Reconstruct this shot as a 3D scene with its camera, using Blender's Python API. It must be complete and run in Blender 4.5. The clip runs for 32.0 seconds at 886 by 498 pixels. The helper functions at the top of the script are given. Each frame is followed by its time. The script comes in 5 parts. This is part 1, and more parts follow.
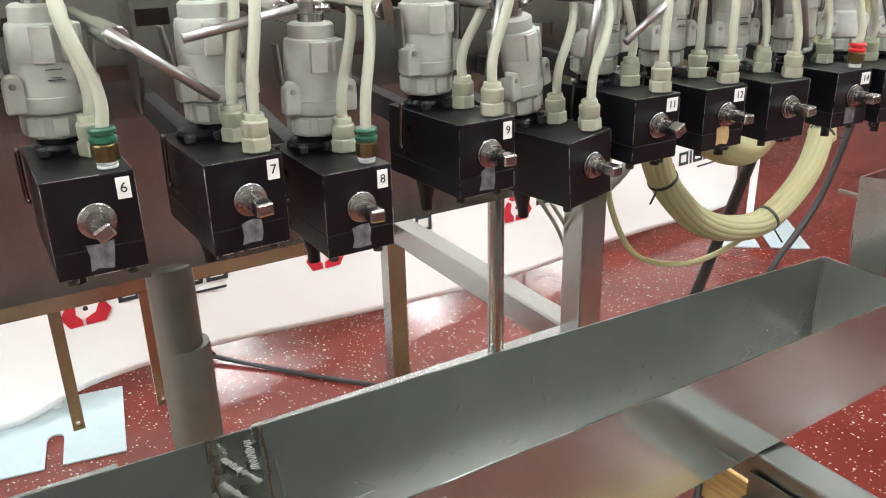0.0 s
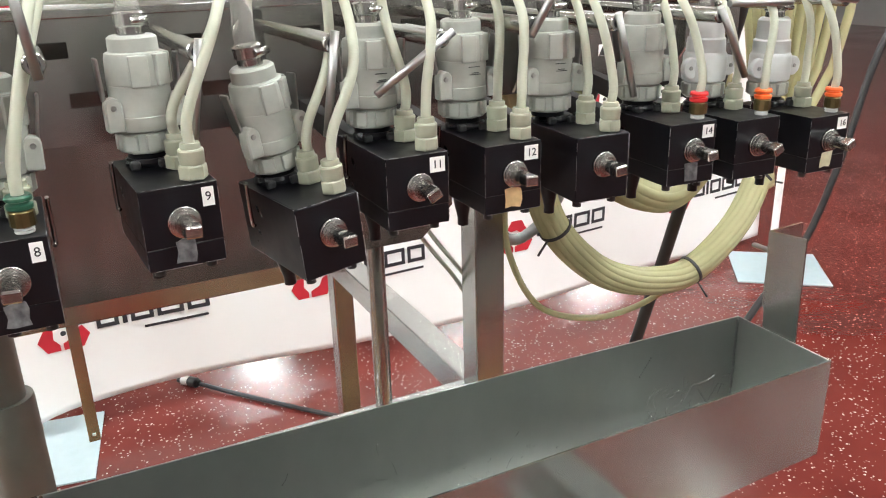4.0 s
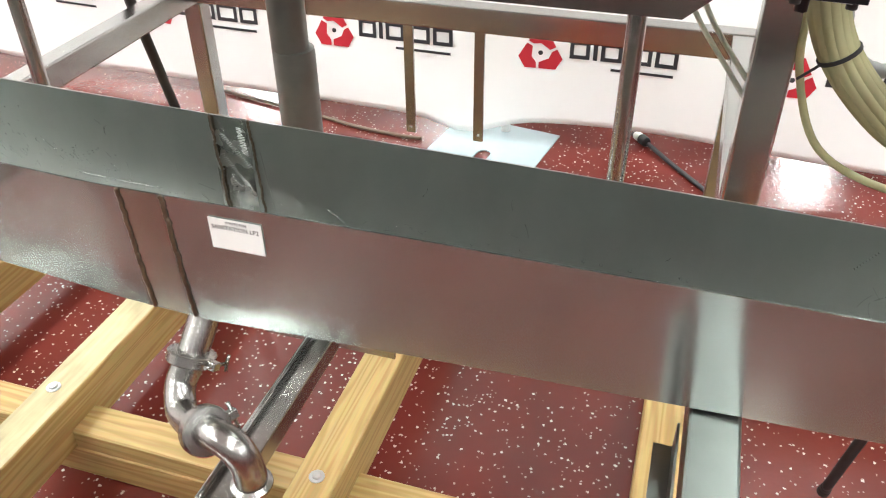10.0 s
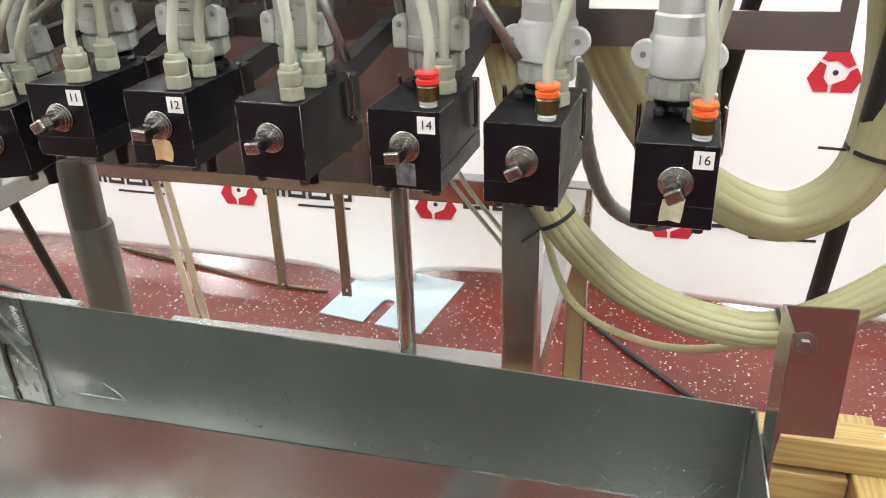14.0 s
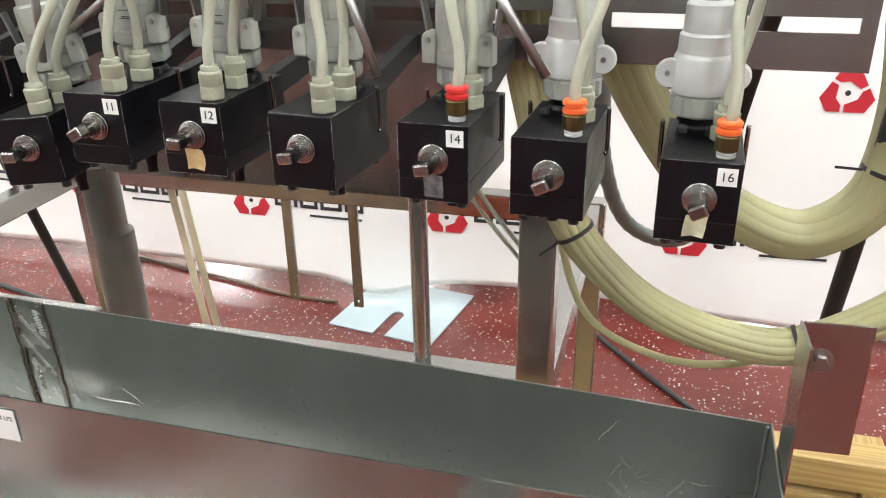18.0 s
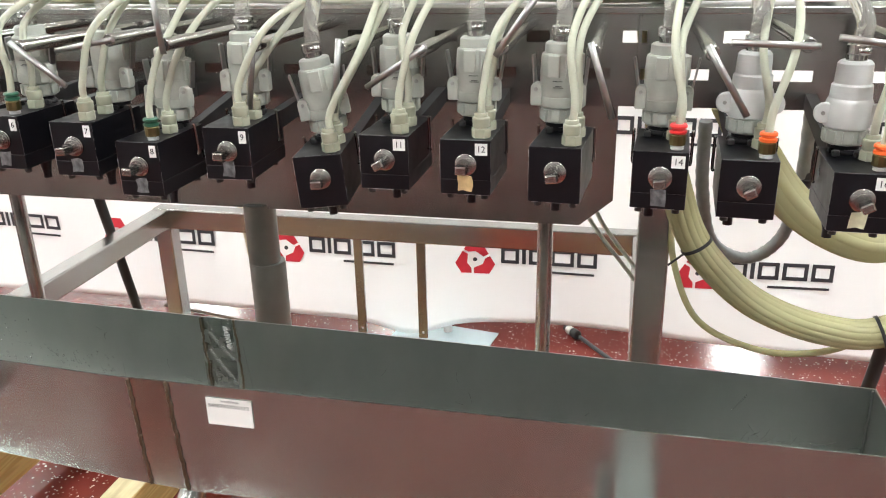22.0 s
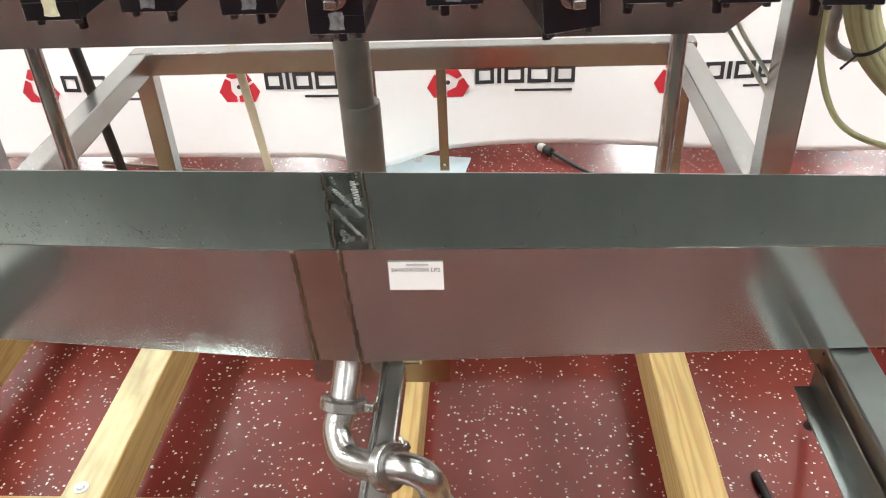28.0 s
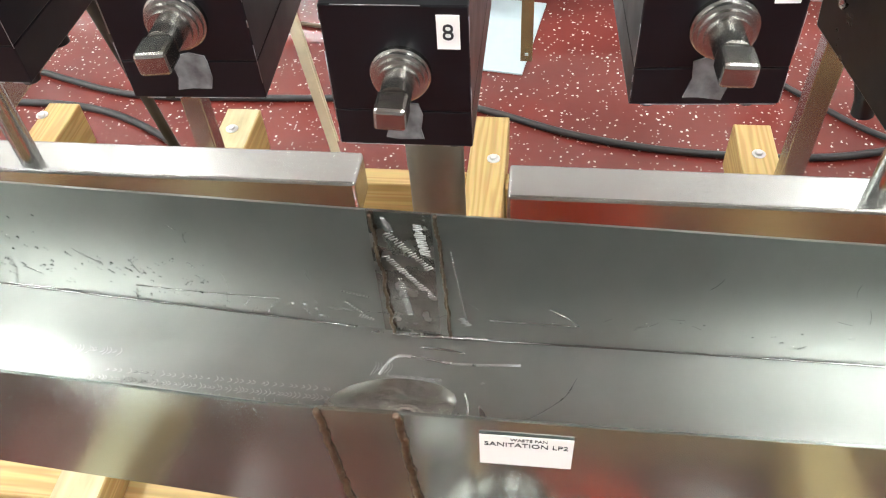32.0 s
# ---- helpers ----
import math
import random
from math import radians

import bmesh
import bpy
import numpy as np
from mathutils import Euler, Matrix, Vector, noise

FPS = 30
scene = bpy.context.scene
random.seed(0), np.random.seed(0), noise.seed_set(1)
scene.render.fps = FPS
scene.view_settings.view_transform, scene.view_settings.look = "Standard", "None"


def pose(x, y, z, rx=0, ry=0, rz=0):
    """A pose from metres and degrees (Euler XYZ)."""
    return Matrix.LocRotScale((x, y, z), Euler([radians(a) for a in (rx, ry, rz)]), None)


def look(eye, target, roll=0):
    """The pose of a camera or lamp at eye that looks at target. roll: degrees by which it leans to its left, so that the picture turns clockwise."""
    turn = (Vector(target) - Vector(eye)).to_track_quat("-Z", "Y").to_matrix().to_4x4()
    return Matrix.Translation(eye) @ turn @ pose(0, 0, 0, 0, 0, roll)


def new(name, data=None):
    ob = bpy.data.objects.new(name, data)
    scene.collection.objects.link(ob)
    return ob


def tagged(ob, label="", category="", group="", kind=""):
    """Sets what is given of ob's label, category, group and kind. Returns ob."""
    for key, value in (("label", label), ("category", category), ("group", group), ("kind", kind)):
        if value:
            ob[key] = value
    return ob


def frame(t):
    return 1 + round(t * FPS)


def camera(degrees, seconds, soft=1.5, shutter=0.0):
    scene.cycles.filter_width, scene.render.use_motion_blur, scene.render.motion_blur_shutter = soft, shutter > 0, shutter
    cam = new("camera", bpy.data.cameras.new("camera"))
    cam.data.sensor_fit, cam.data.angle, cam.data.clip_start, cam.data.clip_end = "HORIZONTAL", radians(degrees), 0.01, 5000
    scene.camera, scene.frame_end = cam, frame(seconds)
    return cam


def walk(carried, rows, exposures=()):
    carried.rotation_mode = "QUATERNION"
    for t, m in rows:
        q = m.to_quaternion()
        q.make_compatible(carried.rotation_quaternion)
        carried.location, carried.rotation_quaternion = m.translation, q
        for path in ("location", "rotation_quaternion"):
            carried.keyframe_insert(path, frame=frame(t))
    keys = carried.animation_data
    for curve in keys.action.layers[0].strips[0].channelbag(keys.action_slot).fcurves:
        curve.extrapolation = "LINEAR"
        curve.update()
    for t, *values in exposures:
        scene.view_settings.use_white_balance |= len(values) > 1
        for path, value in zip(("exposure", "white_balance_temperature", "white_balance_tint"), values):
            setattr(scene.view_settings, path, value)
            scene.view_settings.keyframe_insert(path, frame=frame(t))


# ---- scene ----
cam = camera(57.4, 32.0, soft=1.1)
PATH = [
    (0, (-0.2106, -0.5771, 1.6494), (0.7337, 1.0204, 0.9035), -1.35),
    (0.5, (-0.1977, -0.5805, 1.6509), (0.7442, 1.0161, 0.9002), -2.20),
    (1, (-0.1745, -0.5896, 1.6543), (0.7750, 1.0018, 0.9019), -2.34),
    (1.5, (-0.1310, -0.5811, 1.6515), (0.7773, 1.0414, 0.9149), -2.25),
    (2, (-0.0707, -0.5863, 1.6535), (0.7723, 1.0712, 0.9173), -2.32),
    (2.5, (-0.0321, -0.5935, 1.6527), (0.7950, 1.0771, 0.9282), -2.08),
    (3, (0.0113, -0.6053, 1.6543), (0.8423, 1.0751, 0.9574), -2.02),
    (3.5, (0.0483, -0.6203, 1.6535), (0.8880, 1.0566, 0.9586), -2.07),
    (4, (0.0742, -0.6291, 1.6555), (0.9060, 1.0512, 0.9594), -1.67),
    (4.5, (0.1064, -0.6291, 1.6525), (0.9093, 1.0702, 0.9686), -1.62),
    (6.5, (0.1385, -0.7459, 1.6508), (0.7812, 1.0210, 0.9689), -2.05),
    (7, (0.1308, -0.8904, 1.6545), (0.6451, 0.8914, 0.9057), -0.33),
    (7.5, (0.1707, -0.9532, 1.6394), (0.5164, 0.7996, 0.7405), 0.64),
    (8, (0.3068, -0.9428, 1.6193), (0.2844, 0.7505, 0.5554), 2.90),
    (8.5, (0.4150, -0.9514, 1.6035), (0.0868, 0.6395, 0.4368), 2.28),
    (9, (0.4706, -0.8804, 1.5906), (0.0286, 0.6433, 0.3728), 1.02),
    (9.5, (0.5041, -0.7544, 1.5983), (-0.0002, 0.7413, 0.3699), 1.60),
    (10, (0.5611, -0.6678, 1.6216), (0.0630, 0.8812, 0.4586), -0.48),
    (10.5, (0.6276, -0.6411, 1.6490), (0.0736, 0.9623, 0.5898), -0.93),
    (11, (0.7132, -0.6273, 1.6527), (0.1459, 1.0238, 0.6769), -0.05),
    (11.5, (0.7799, -0.6208, 1.6560), (0.2155, 1.0623, 0.7348), -0.48),
    (12, (0.8075, -0.6081, 1.6528), (0.2939, 1.1079, 0.7631), -0.74),
    (12.5, (0.8204, -0.6028, 1.6528), (0.3190, 1.1268, 0.7826), -1.01),
    (13, (0.8239, -0.5992, 1.6539), (0.3526, 1.1418, 0.7898), -1.20),
    (13.5, (0.8285, -0.5913, 1.6530), (0.3599, 1.1502, 0.7882), -1.50),
    (15.5, (0.8236, -0.5940, 1.6561), (0.3014, 1.1364, 0.7999), -1.70),
    (16, (0.8163, -0.6003, 1.6578), (0.2671, 1.1279, 0.8143), -1.54),
    (16.5, (0.8227, -0.6020, 1.6669), (0.2330, 1.1061, 0.8097), -2.15),
    (17, (0.8154, -0.6070, 1.6585), (0.2402, 1.1217, 0.8334), -1.48),
    (17.5, (0.8175, -0.6041, 1.6630), (0.2711, 1.1225, 0.8143), -1.61),
    (18, (0.8174, -0.6071, 1.6575), (0.3212, 1.1419, 0.8240), -0.94),
    (18.5, (0.8231, -0.6064, 1.6582), (0.3608, 1.1464, 0.8132), -0.78),
    (19, (0.8284, -0.6036, 1.6552), (0.3822, 1.1539, 0.8113), -0.66),
    (19.5, (0.8301, -0.6013, 1.6547), (0.3676, 1.1477, 0.8019), -1.14),
    (20, (0.8192, -0.6036, 1.6562), (0.3628, 1.1461, 0.8018), -1.11),
    (20.5, (0.7700, -0.6255, 1.6644), (0.3475, 1.1347, 0.8139), -0.60),
    (21, (0.6578, -0.7000, 1.6763), (0.3556, 1.0912, 0.8393), -1.75),
    (21.5, (0.5794, -0.7826, 1.6777), (0.3210, 1.0362, 0.8869), -1.30),
    (22, (0.6109, -0.8859, 1.6976), (0.1876, 0.9346, 0.9859), -1.18),
    (22.5, (0.6967, -1.0245, 1.7152), (0.1394, 0.7794, 1.0555), -1.08),
    (23, (0.7204, -1.1019, 1.7260), (0.0881, 0.6811, 1.0770), -0.56),
    (23.5, (0.6961, -1.1925, 1.7401), (0.0861, 0.6078, 1.1183), -0.89),
    (24, (0.6633, -1.3003, 1.7522), (0.0979, 0.5253, 1.1626), -0.49),
    (24.5, (0.6354, -1.3675, 1.7449), (0.0820, 0.4687, 1.1774), -0.44),
    (26.5, (0.4795, -1.2268, 1.7147), (-0.0396, 0.5579, 0.9763), -1.34),
    (27, (0.4040, -1.0775, 1.7047), (-0.0600, 0.6729, 0.8555), -3.06),
    (27.5, (0.3049, -0.9601, 1.6898), (-0.0044, 0.7590, 0.7155), -2.79),
    (28, (0.1906, -0.8290, 1.6775), (0.0679, 0.8330, 0.5719), -2.75),
    (28.5, (0.1287, -0.7402, 1.6739), (0.0730, 0.8369, 0.4452), -1.81),
    (29, (0.1207, -0.6017, 1.6594), (0.0082, 0.8980, 0.3409), -2.97),
    (29.5, (0.1322, -0.4552, 1.6299), (-0.0575, 0.9261, 0.1960), -5.01),
    (30, (0.1156, -0.3552, 1.6288), (-0.0918, 0.9443, 0.1227), -5.91),
    (30.5, (0.1035, -0.2961, 1.6141), (-0.1241, 0.8846, 0.0159), -7.86),
    (31, (0.0912, -0.2639, 1.6109), (-0.0904, 0.8794, -0.0200), -5.77),
    (31.5, (0.0942, -0.2574, 1.6129), (-0.0838, 0.9146, 0.0021), -4.82),
    (32, (0.0923, -0.2971, 1.6370), (-0.1297, 1.0312, 0.1584), -4.21),
]
EXPOSURE = [(0, 0.0), (4, 0.0), (7, -0.12), (9, 0.08), (11, 0.02), (13, -0.07), (16, -0.12), (20, -0.08), (24, -0.05), (27, -0.07), (29, 0.08), (31, 0.2), (32, 0.2)]
walk(cam, [(t, look(eye, target, roll)) for t, eye, target, roll in PATH], EXPOSURE)

# ---- light: an indoor hall with rows of bright ceiling luminaires ----
world = bpy.data.worlds.new("hall_air")
scene.world = world
world.use_nodes = True
world.node_tree.nodes["Background"].inputs[0].default_value = (0.86, 0.93, 1.0, 1)
world.node_tree.nodes["Background"].inputs[1].default_value = 0.25
scene.view_settings.exposure = 0.0

# ---- materials ----
def shader(name, colour, rough=0.5, metal=0.0, grain=0.0, scale=40.0, bump=0.0, stretch=(1, 1, 1), spec=0.5, rough_var=0.0, piece_var=0.0):
    """A principled surface with a two-scale mottling of colour, roughness and relief, at real size."""
    m = bpy.data.materials.new(name)
    m.use_nodes = True
    nt = m.node_tree
    b = nt.nodes["Principled BSDF"]
    b.inputs["Base Color"].default_value = (*colour, 1)
    b.inputs["Roughness"].default_value = rough
    b.inputs["Metallic"].default_value = metal
    b.inputs["Specular IOR Level"].default_value = spec
    if grain or bump or rough_var:
        tc = nt.nodes.new("ShaderNodeTexCoord")
        mp = nt.nodes.new("ShaderNodeMapping")
        mp.inputs["Scale"].default_value = stretch
        nt.links.new(tc.outputs["Object"], mp.inputs["Vector"])
        fine = nt.nodes.new("ShaderNodeTexNoise")
        fine.inputs["Scale"].default_value = scale
        fine.inputs["Detail"].default_value = 5
        nt.links.new(mp.outputs[0], fine.inputs["Vector"])
        broad = nt.nodes.new("ShaderNodeTexNoise")
        broad.inputs["Scale"].default_value = scale * 0.12
        broad.inputs["Detail"].default_value = 3
        nt.links.new(tc.outputs["Object"], broad.inputs["Vector"])
        both = nt.nodes.new("ShaderNodeMath")
        both.operation = "ADD"
        nt.links.new(fine.outputs["Fac"], both.inputs[0])
        nt.links.new(broad.outputs["Fac"], both.inputs[1])
        if grain:
            ramp = nt.nodes.new("ShaderNodeMapRange")
            ramp.inputs["From Min"].default_value = 0.6
            ramp.inputs["From Max"].default_value = 1.4
            ramp.inputs["To Min"].default_value = 1 - grain
            ramp.inputs["To Max"].default_value = 1 + grain
            nt.links.new(both.outputs[0], ramp.inputs["Value"])
            mul = nt.nodes.new("ShaderNodeVectorMath")
            mul.operation = "SCALE"
            mul.inputs[0].default_value = colour
            nt.links.new(ramp.outputs[0], mul.inputs["Scale"])
            nt.links.new(mul.outputs[0], b.inputs["Base Color"])
        if rough_var:
            rr = nt.nodes.new("ShaderNodeMapRange")
            rr.inputs["From Min"].default_value = 0.6
            rr.inputs["From Max"].default_value = 1.4
            rr.inputs["To Min"].default_value = max(0.02, rough - rough_var)
            rr.inputs["To Max"].default_value = rough + rough_var
            nt.links.new(both.outputs[0], rr.inputs["Value"])
            nt.links.new(rr.outputs[0], b.inputs["Roughness"])
        if bump:
            bp = nt.nodes.new("ShaderNodeBump")
            bp.inputs["Strength"].default_value = bump
            bp.inputs["Distance"].default_value = 0.002
            nt.links.new(fine.outputs["Fac"], bp.inputs["Height"])
            nt.links.new(bp.outputs[0], b.inputs["Normal"])
    return m


SHAFT_STEEL = shader("worn_shaft_steel", (0.32, 0.315, 0.30), 0.27, 1.0, 0.25, 90, 0.05)
STEEL = shader("stainless_steel", (0.41, 0.415, 0.40), 0.26, 1.0, 0.06, 26, 0.0, (1, 1, 1))
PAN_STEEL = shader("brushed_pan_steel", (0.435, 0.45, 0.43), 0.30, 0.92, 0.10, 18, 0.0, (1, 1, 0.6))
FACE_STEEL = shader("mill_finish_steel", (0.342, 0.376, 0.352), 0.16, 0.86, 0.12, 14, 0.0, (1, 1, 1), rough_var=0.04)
TINT_STEEL = shader("heat_tinted_steel", (0.30, 0.29, 0.245), 0.22, 0.90, 0.30, 30, 0.0)
DULL_STEEL = shader("dull_steel", (0.34, 0.34, 0.33), 0.38, 1.0, 0.09, 40, 0.0)
POST_STEEL = shader("weathered_grey_steel", (0.24, 0.245, 0.225), 0.46, 1.0, 0.12, 30, 0.0)
GROUND_STEEL = shader("ground_steel", (0.47, 0.465, 0.44), 0.24, 1.0, 0.22, 45, 0.03, rough_var=0.10)
POLISHED = shader("polished_steel", (0.44, 0.44, 0.425), 0.22, 1.0, 0.06, 30, 0.0, rough_var=0.05)
PIPE_STEEL = shader("drawn_pipe_steel", (0.40, 0.395, 0.38), 0.27, 1.0, 0.05, 30, 0.0)
BRIGHT_STEEL = shader("bright_polished_steel", (0.72, 0.73, 0.72), 0.30, 1.0, 0.08, 22, 0.0, rough_var=0.06)
BEAM_STEEL = shader("smooth_bright_steel", (0.52, 0.53, 0.52), 0.15, 1.0, 0.12, 30, 0.0, rough_var=0.06)
ARM_STEEL = shader("stained_grey_steel", (0.28, 0.29, 0.285), 0.30, 1.0, 0.16, 12, 0.0, rough_var=0.06)
WELD = shader("weld_bead", (0.19, 0.145, 0.105), 0.45, 1.0, 0.4, 120, 0.6)
BLACK = shader("black_anodised", (0.0042, 0.0042, 0.006), 0.33, 0.0, 0.35, 55, 0.05, spec=0.3, rough_var=0.08)
EDGE_WEAR = shader("worn_bare_edge", (0.30, 0.30, 0.31), 0.4, 0.9, 0.3, 200)
WHITER_PLASTIC = shader("whiter_plastic", (0.55, 0.57, 0.56), 0.33, 0.0, 0.14, 40, 0.03)
GREY_PLASTIC = shader("grey_white_plastic", (0.385, 0.405, 0.365), 0.34, 0.0, 0.26, 45, 0.05)
IVORY = shader("ivory_plastic", (0.315, 0.325, 0.245), 0.42, 0.0, 0.16, 60, 0.05)
WHITE_PLASTIC = shader("white_plastic", (0.80, 0.80, 0.78), 0.4, 0.0, 0.06, 40, 0.03)
PANEL_STEEL = shader("streaked_panel_steel", (0.31, 0.31, 0.29), 0.27, 0.88, 0.34, 34, 0.0, (1, 1, 0.06))
BRASS = shader("brass", (0.17, 0.14, 0.065), 0.38, 1.0, 0.2, 90)
RED_RING = shader("red_plastic", (0.62, 0.03, 0.03), 0.35)
ORANGE_RING = shader("orange_plastic", (0.80, 0.14, 0.03), 0.35)
GREEN_RING = shader("green_plastic", (0.016, 0.085, 0.05), 0.35)
RUBBER = shader("black_rubber", (0.015, 0.015, 0.016), 0.55, 0.0, 0.3, 60, 0.05)
BUCKET_RED = shader("orange_bucket_plastic", (0.80, 0.075, 0.012), 0.32, 0.0, 0.05, 20, 0.03)
PLATE_BLUE = shader("painted_plate", (0.38, 0.47, 0.50), 0.35, 0.0, 0.06, 25, 0.02)
PAPER = shader("white_label", (0.82, 0.82, 0.80), 0.5)
INK = shader("black_ink", (0.02, 0.02, 0.025), 0.6)
SMUDGE = shader("worn_tape", (0.12, 0.125, 0.13), 0.5, 0.0, 0.85, 190)
TAN_TAPE = shader("tan_sticker", (0.55, 0.40, 0.20), 0.5, 0.0, 0.3, 120)
PALE_TAPE = shader("pale_yellow_sticker", (0.55, 0.55, 0.38), 0.5, 0.0, 0.3, 120)
BANNER_RED = shader("banner_red_print", (0.48, 0.020, 0.035), 0.5)
BANNER_INK = shader("banner_dark_print", (0.025, 0.025, 0.03), 0.5)
STRAP = shader("pale_strap", (0.62, 0.55, 0.40), 0.6, 0.0, 0.1, 50, 0.1)
WALL_GREY = shader("grey_wall_panel", (0.22, 0.215, 0.21), 0.6, 0.0, 0.05, 5, 0.02)
WALL_PAINT = shader("white_wall_paint", (0.78, 0.78, 0.76), 0.6, 0.0, 0.03, 6, 0.02)
ZINC = shader("zinc_bolt", (0.72, 0.75, 0.76), 0.28, 1.0, 0.1, 90)


def wood_material():
    m = bpy.data.materials.new("yellow_pine")
    m.use_nodes = True
    nt = m.node_tree
    b = nt.nodes["Principled BSDF"]
    b.inputs["Roughness"].default_value = 0.55
    tc = nt.nodes.new("ShaderNodeTexCoord")
    info = nt.nodes.new("ShaderNodeObjectInfo")
    shift = nt.nodes.new("ShaderNodeVectorMath")
    shift.operation = "MULTIPLY_ADD"
    shift.inputs[1].default_value = (1, 1, 1)
    off = nt.nodes.new("ShaderNodeVectorMath")
    off.operation = "SCALE"
    off.inputs[0].default_value = (3.7, 1.9, 2.3)
    nt.links.new(info.outputs["Random"], off.inputs["Scale"])
    nt.links.new(tc.outputs["Object"], shift.inputs[0])
    nt.links.new(off.outputs[0], shift.inputs[2])
    mp = nt.nodes.new("ShaderNodeMapping")
    mp.inputs["Scale"].default_value = (1, 0.07, 1)
    nt.links.new(shift.outputs[0], mp.inputs["Vector"])
    warp = nt.nodes.new("ShaderNodeTexNoise")
    warp.inputs["Scale"].default_value = 9
    nt.links.new(mp.outputs[0], warp.inputs["Vector"])
    ring = nt.nodes.new("ShaderNodeTexWave")
    ring.wave_type = "RINGS"
    ring.rings_direction = "Y"
    ring.inputs["Scale"].default_value = 21
    ring.inputs["Distortion"].default_value = 13.0
    ring.inputs["Detail"].default_value = 2
    ring.inputs["Detail Scale"].default_value = 1.2
    nt.links.new(mp.outputs[0], ring.inputs["Vector"])
    fibre = nt.nodes.new("ShaderNodeTexNoise")
    fibre.inputs["Scale"].default_value = 160
    fibre.inputs["Detail"].default_value = 4
    nt.links.new(mp.outputs[0], fibre.inputs["Vector"])
    ramp = nt.nodes.new("ShaderNodeValToRGB")
    ramp.color_ramp.elements[0].color = (0.53, 0.375, 0.148, 1)
    ramp.color_ramp.elements[0].position = 0.25
    ramp.color_ramp.elements[1].color = (0.42, 0.268, 0.094, 1)
    ramp.color_ramp.elements[1].position = 0.95
    nt.links.new(ring.outputs["Fac"], ramp.inputs["Fac"])
    mix = nt.nodes.new("ShaderNodeMix")
    mix.data_type = "RGBA"
    mix.blend_type = "MULTIPLY"
    mix.inputs["Factor"].default_value = 0.34
    nt.links.new(ramp.outputs[0], mix.inputs[6])
    nt.links.new(fibre.outputs["Color"], mix.inputs[7])
    knots = nt.nodes.new("ShaderNodeTexVoronoi")
    knots.inputs["Scale"].default_value = 4.2
    km = nt.nodes.new("ShaderNodeMapping")
    km.inputs["Scale"].default_value = (1, 0.55, 1)
    nt.links.new(shift.outputs[0], km.inputs["Vector"])
    nt.links.new(km.outputs[0], knots.inputs["Vector"])
    kr = nt.nodes.new("ShaderNodeMapRange")
    kr.inputs["From Min"].default_value = 0.02
    kr.inputs["From Max"].default_value = 0.075
    kr.inputs["To Min"].default_value = 0.75
    kr.inputs["To Max"].default_value = 0.0
    nt.links.new(knots.outputs["Distance"], kr.inputs["Value"])
    dark = nt.nodes.new("ShaderNodeMix")
    dark.data_type = "RGBA"
    dark.inputs[7].default_value = (0.14, 0.06, 0.02, 1)
    nt.links.new(kr.outputs[0], dark.inputs["Factor"])
    nt.links.new(mix.outputs[2], dark.inputs[6])
    nt.links.new(dark.outputs[2], b.inputs["Base Color"])
    bp = nt.nodes.new("ShaderNodeBump")
    bp.inputs["Strength"].default_value = 0.15
    bp.inputs["Distance"].default_value = 0.002
    nt.links.new(fibre.outputs["Fac"], bp.inputs["Height"])
    nt.links.new(bp.outputs[0], b.inputs["Normal"])
    return m


WOOD = wood_material()


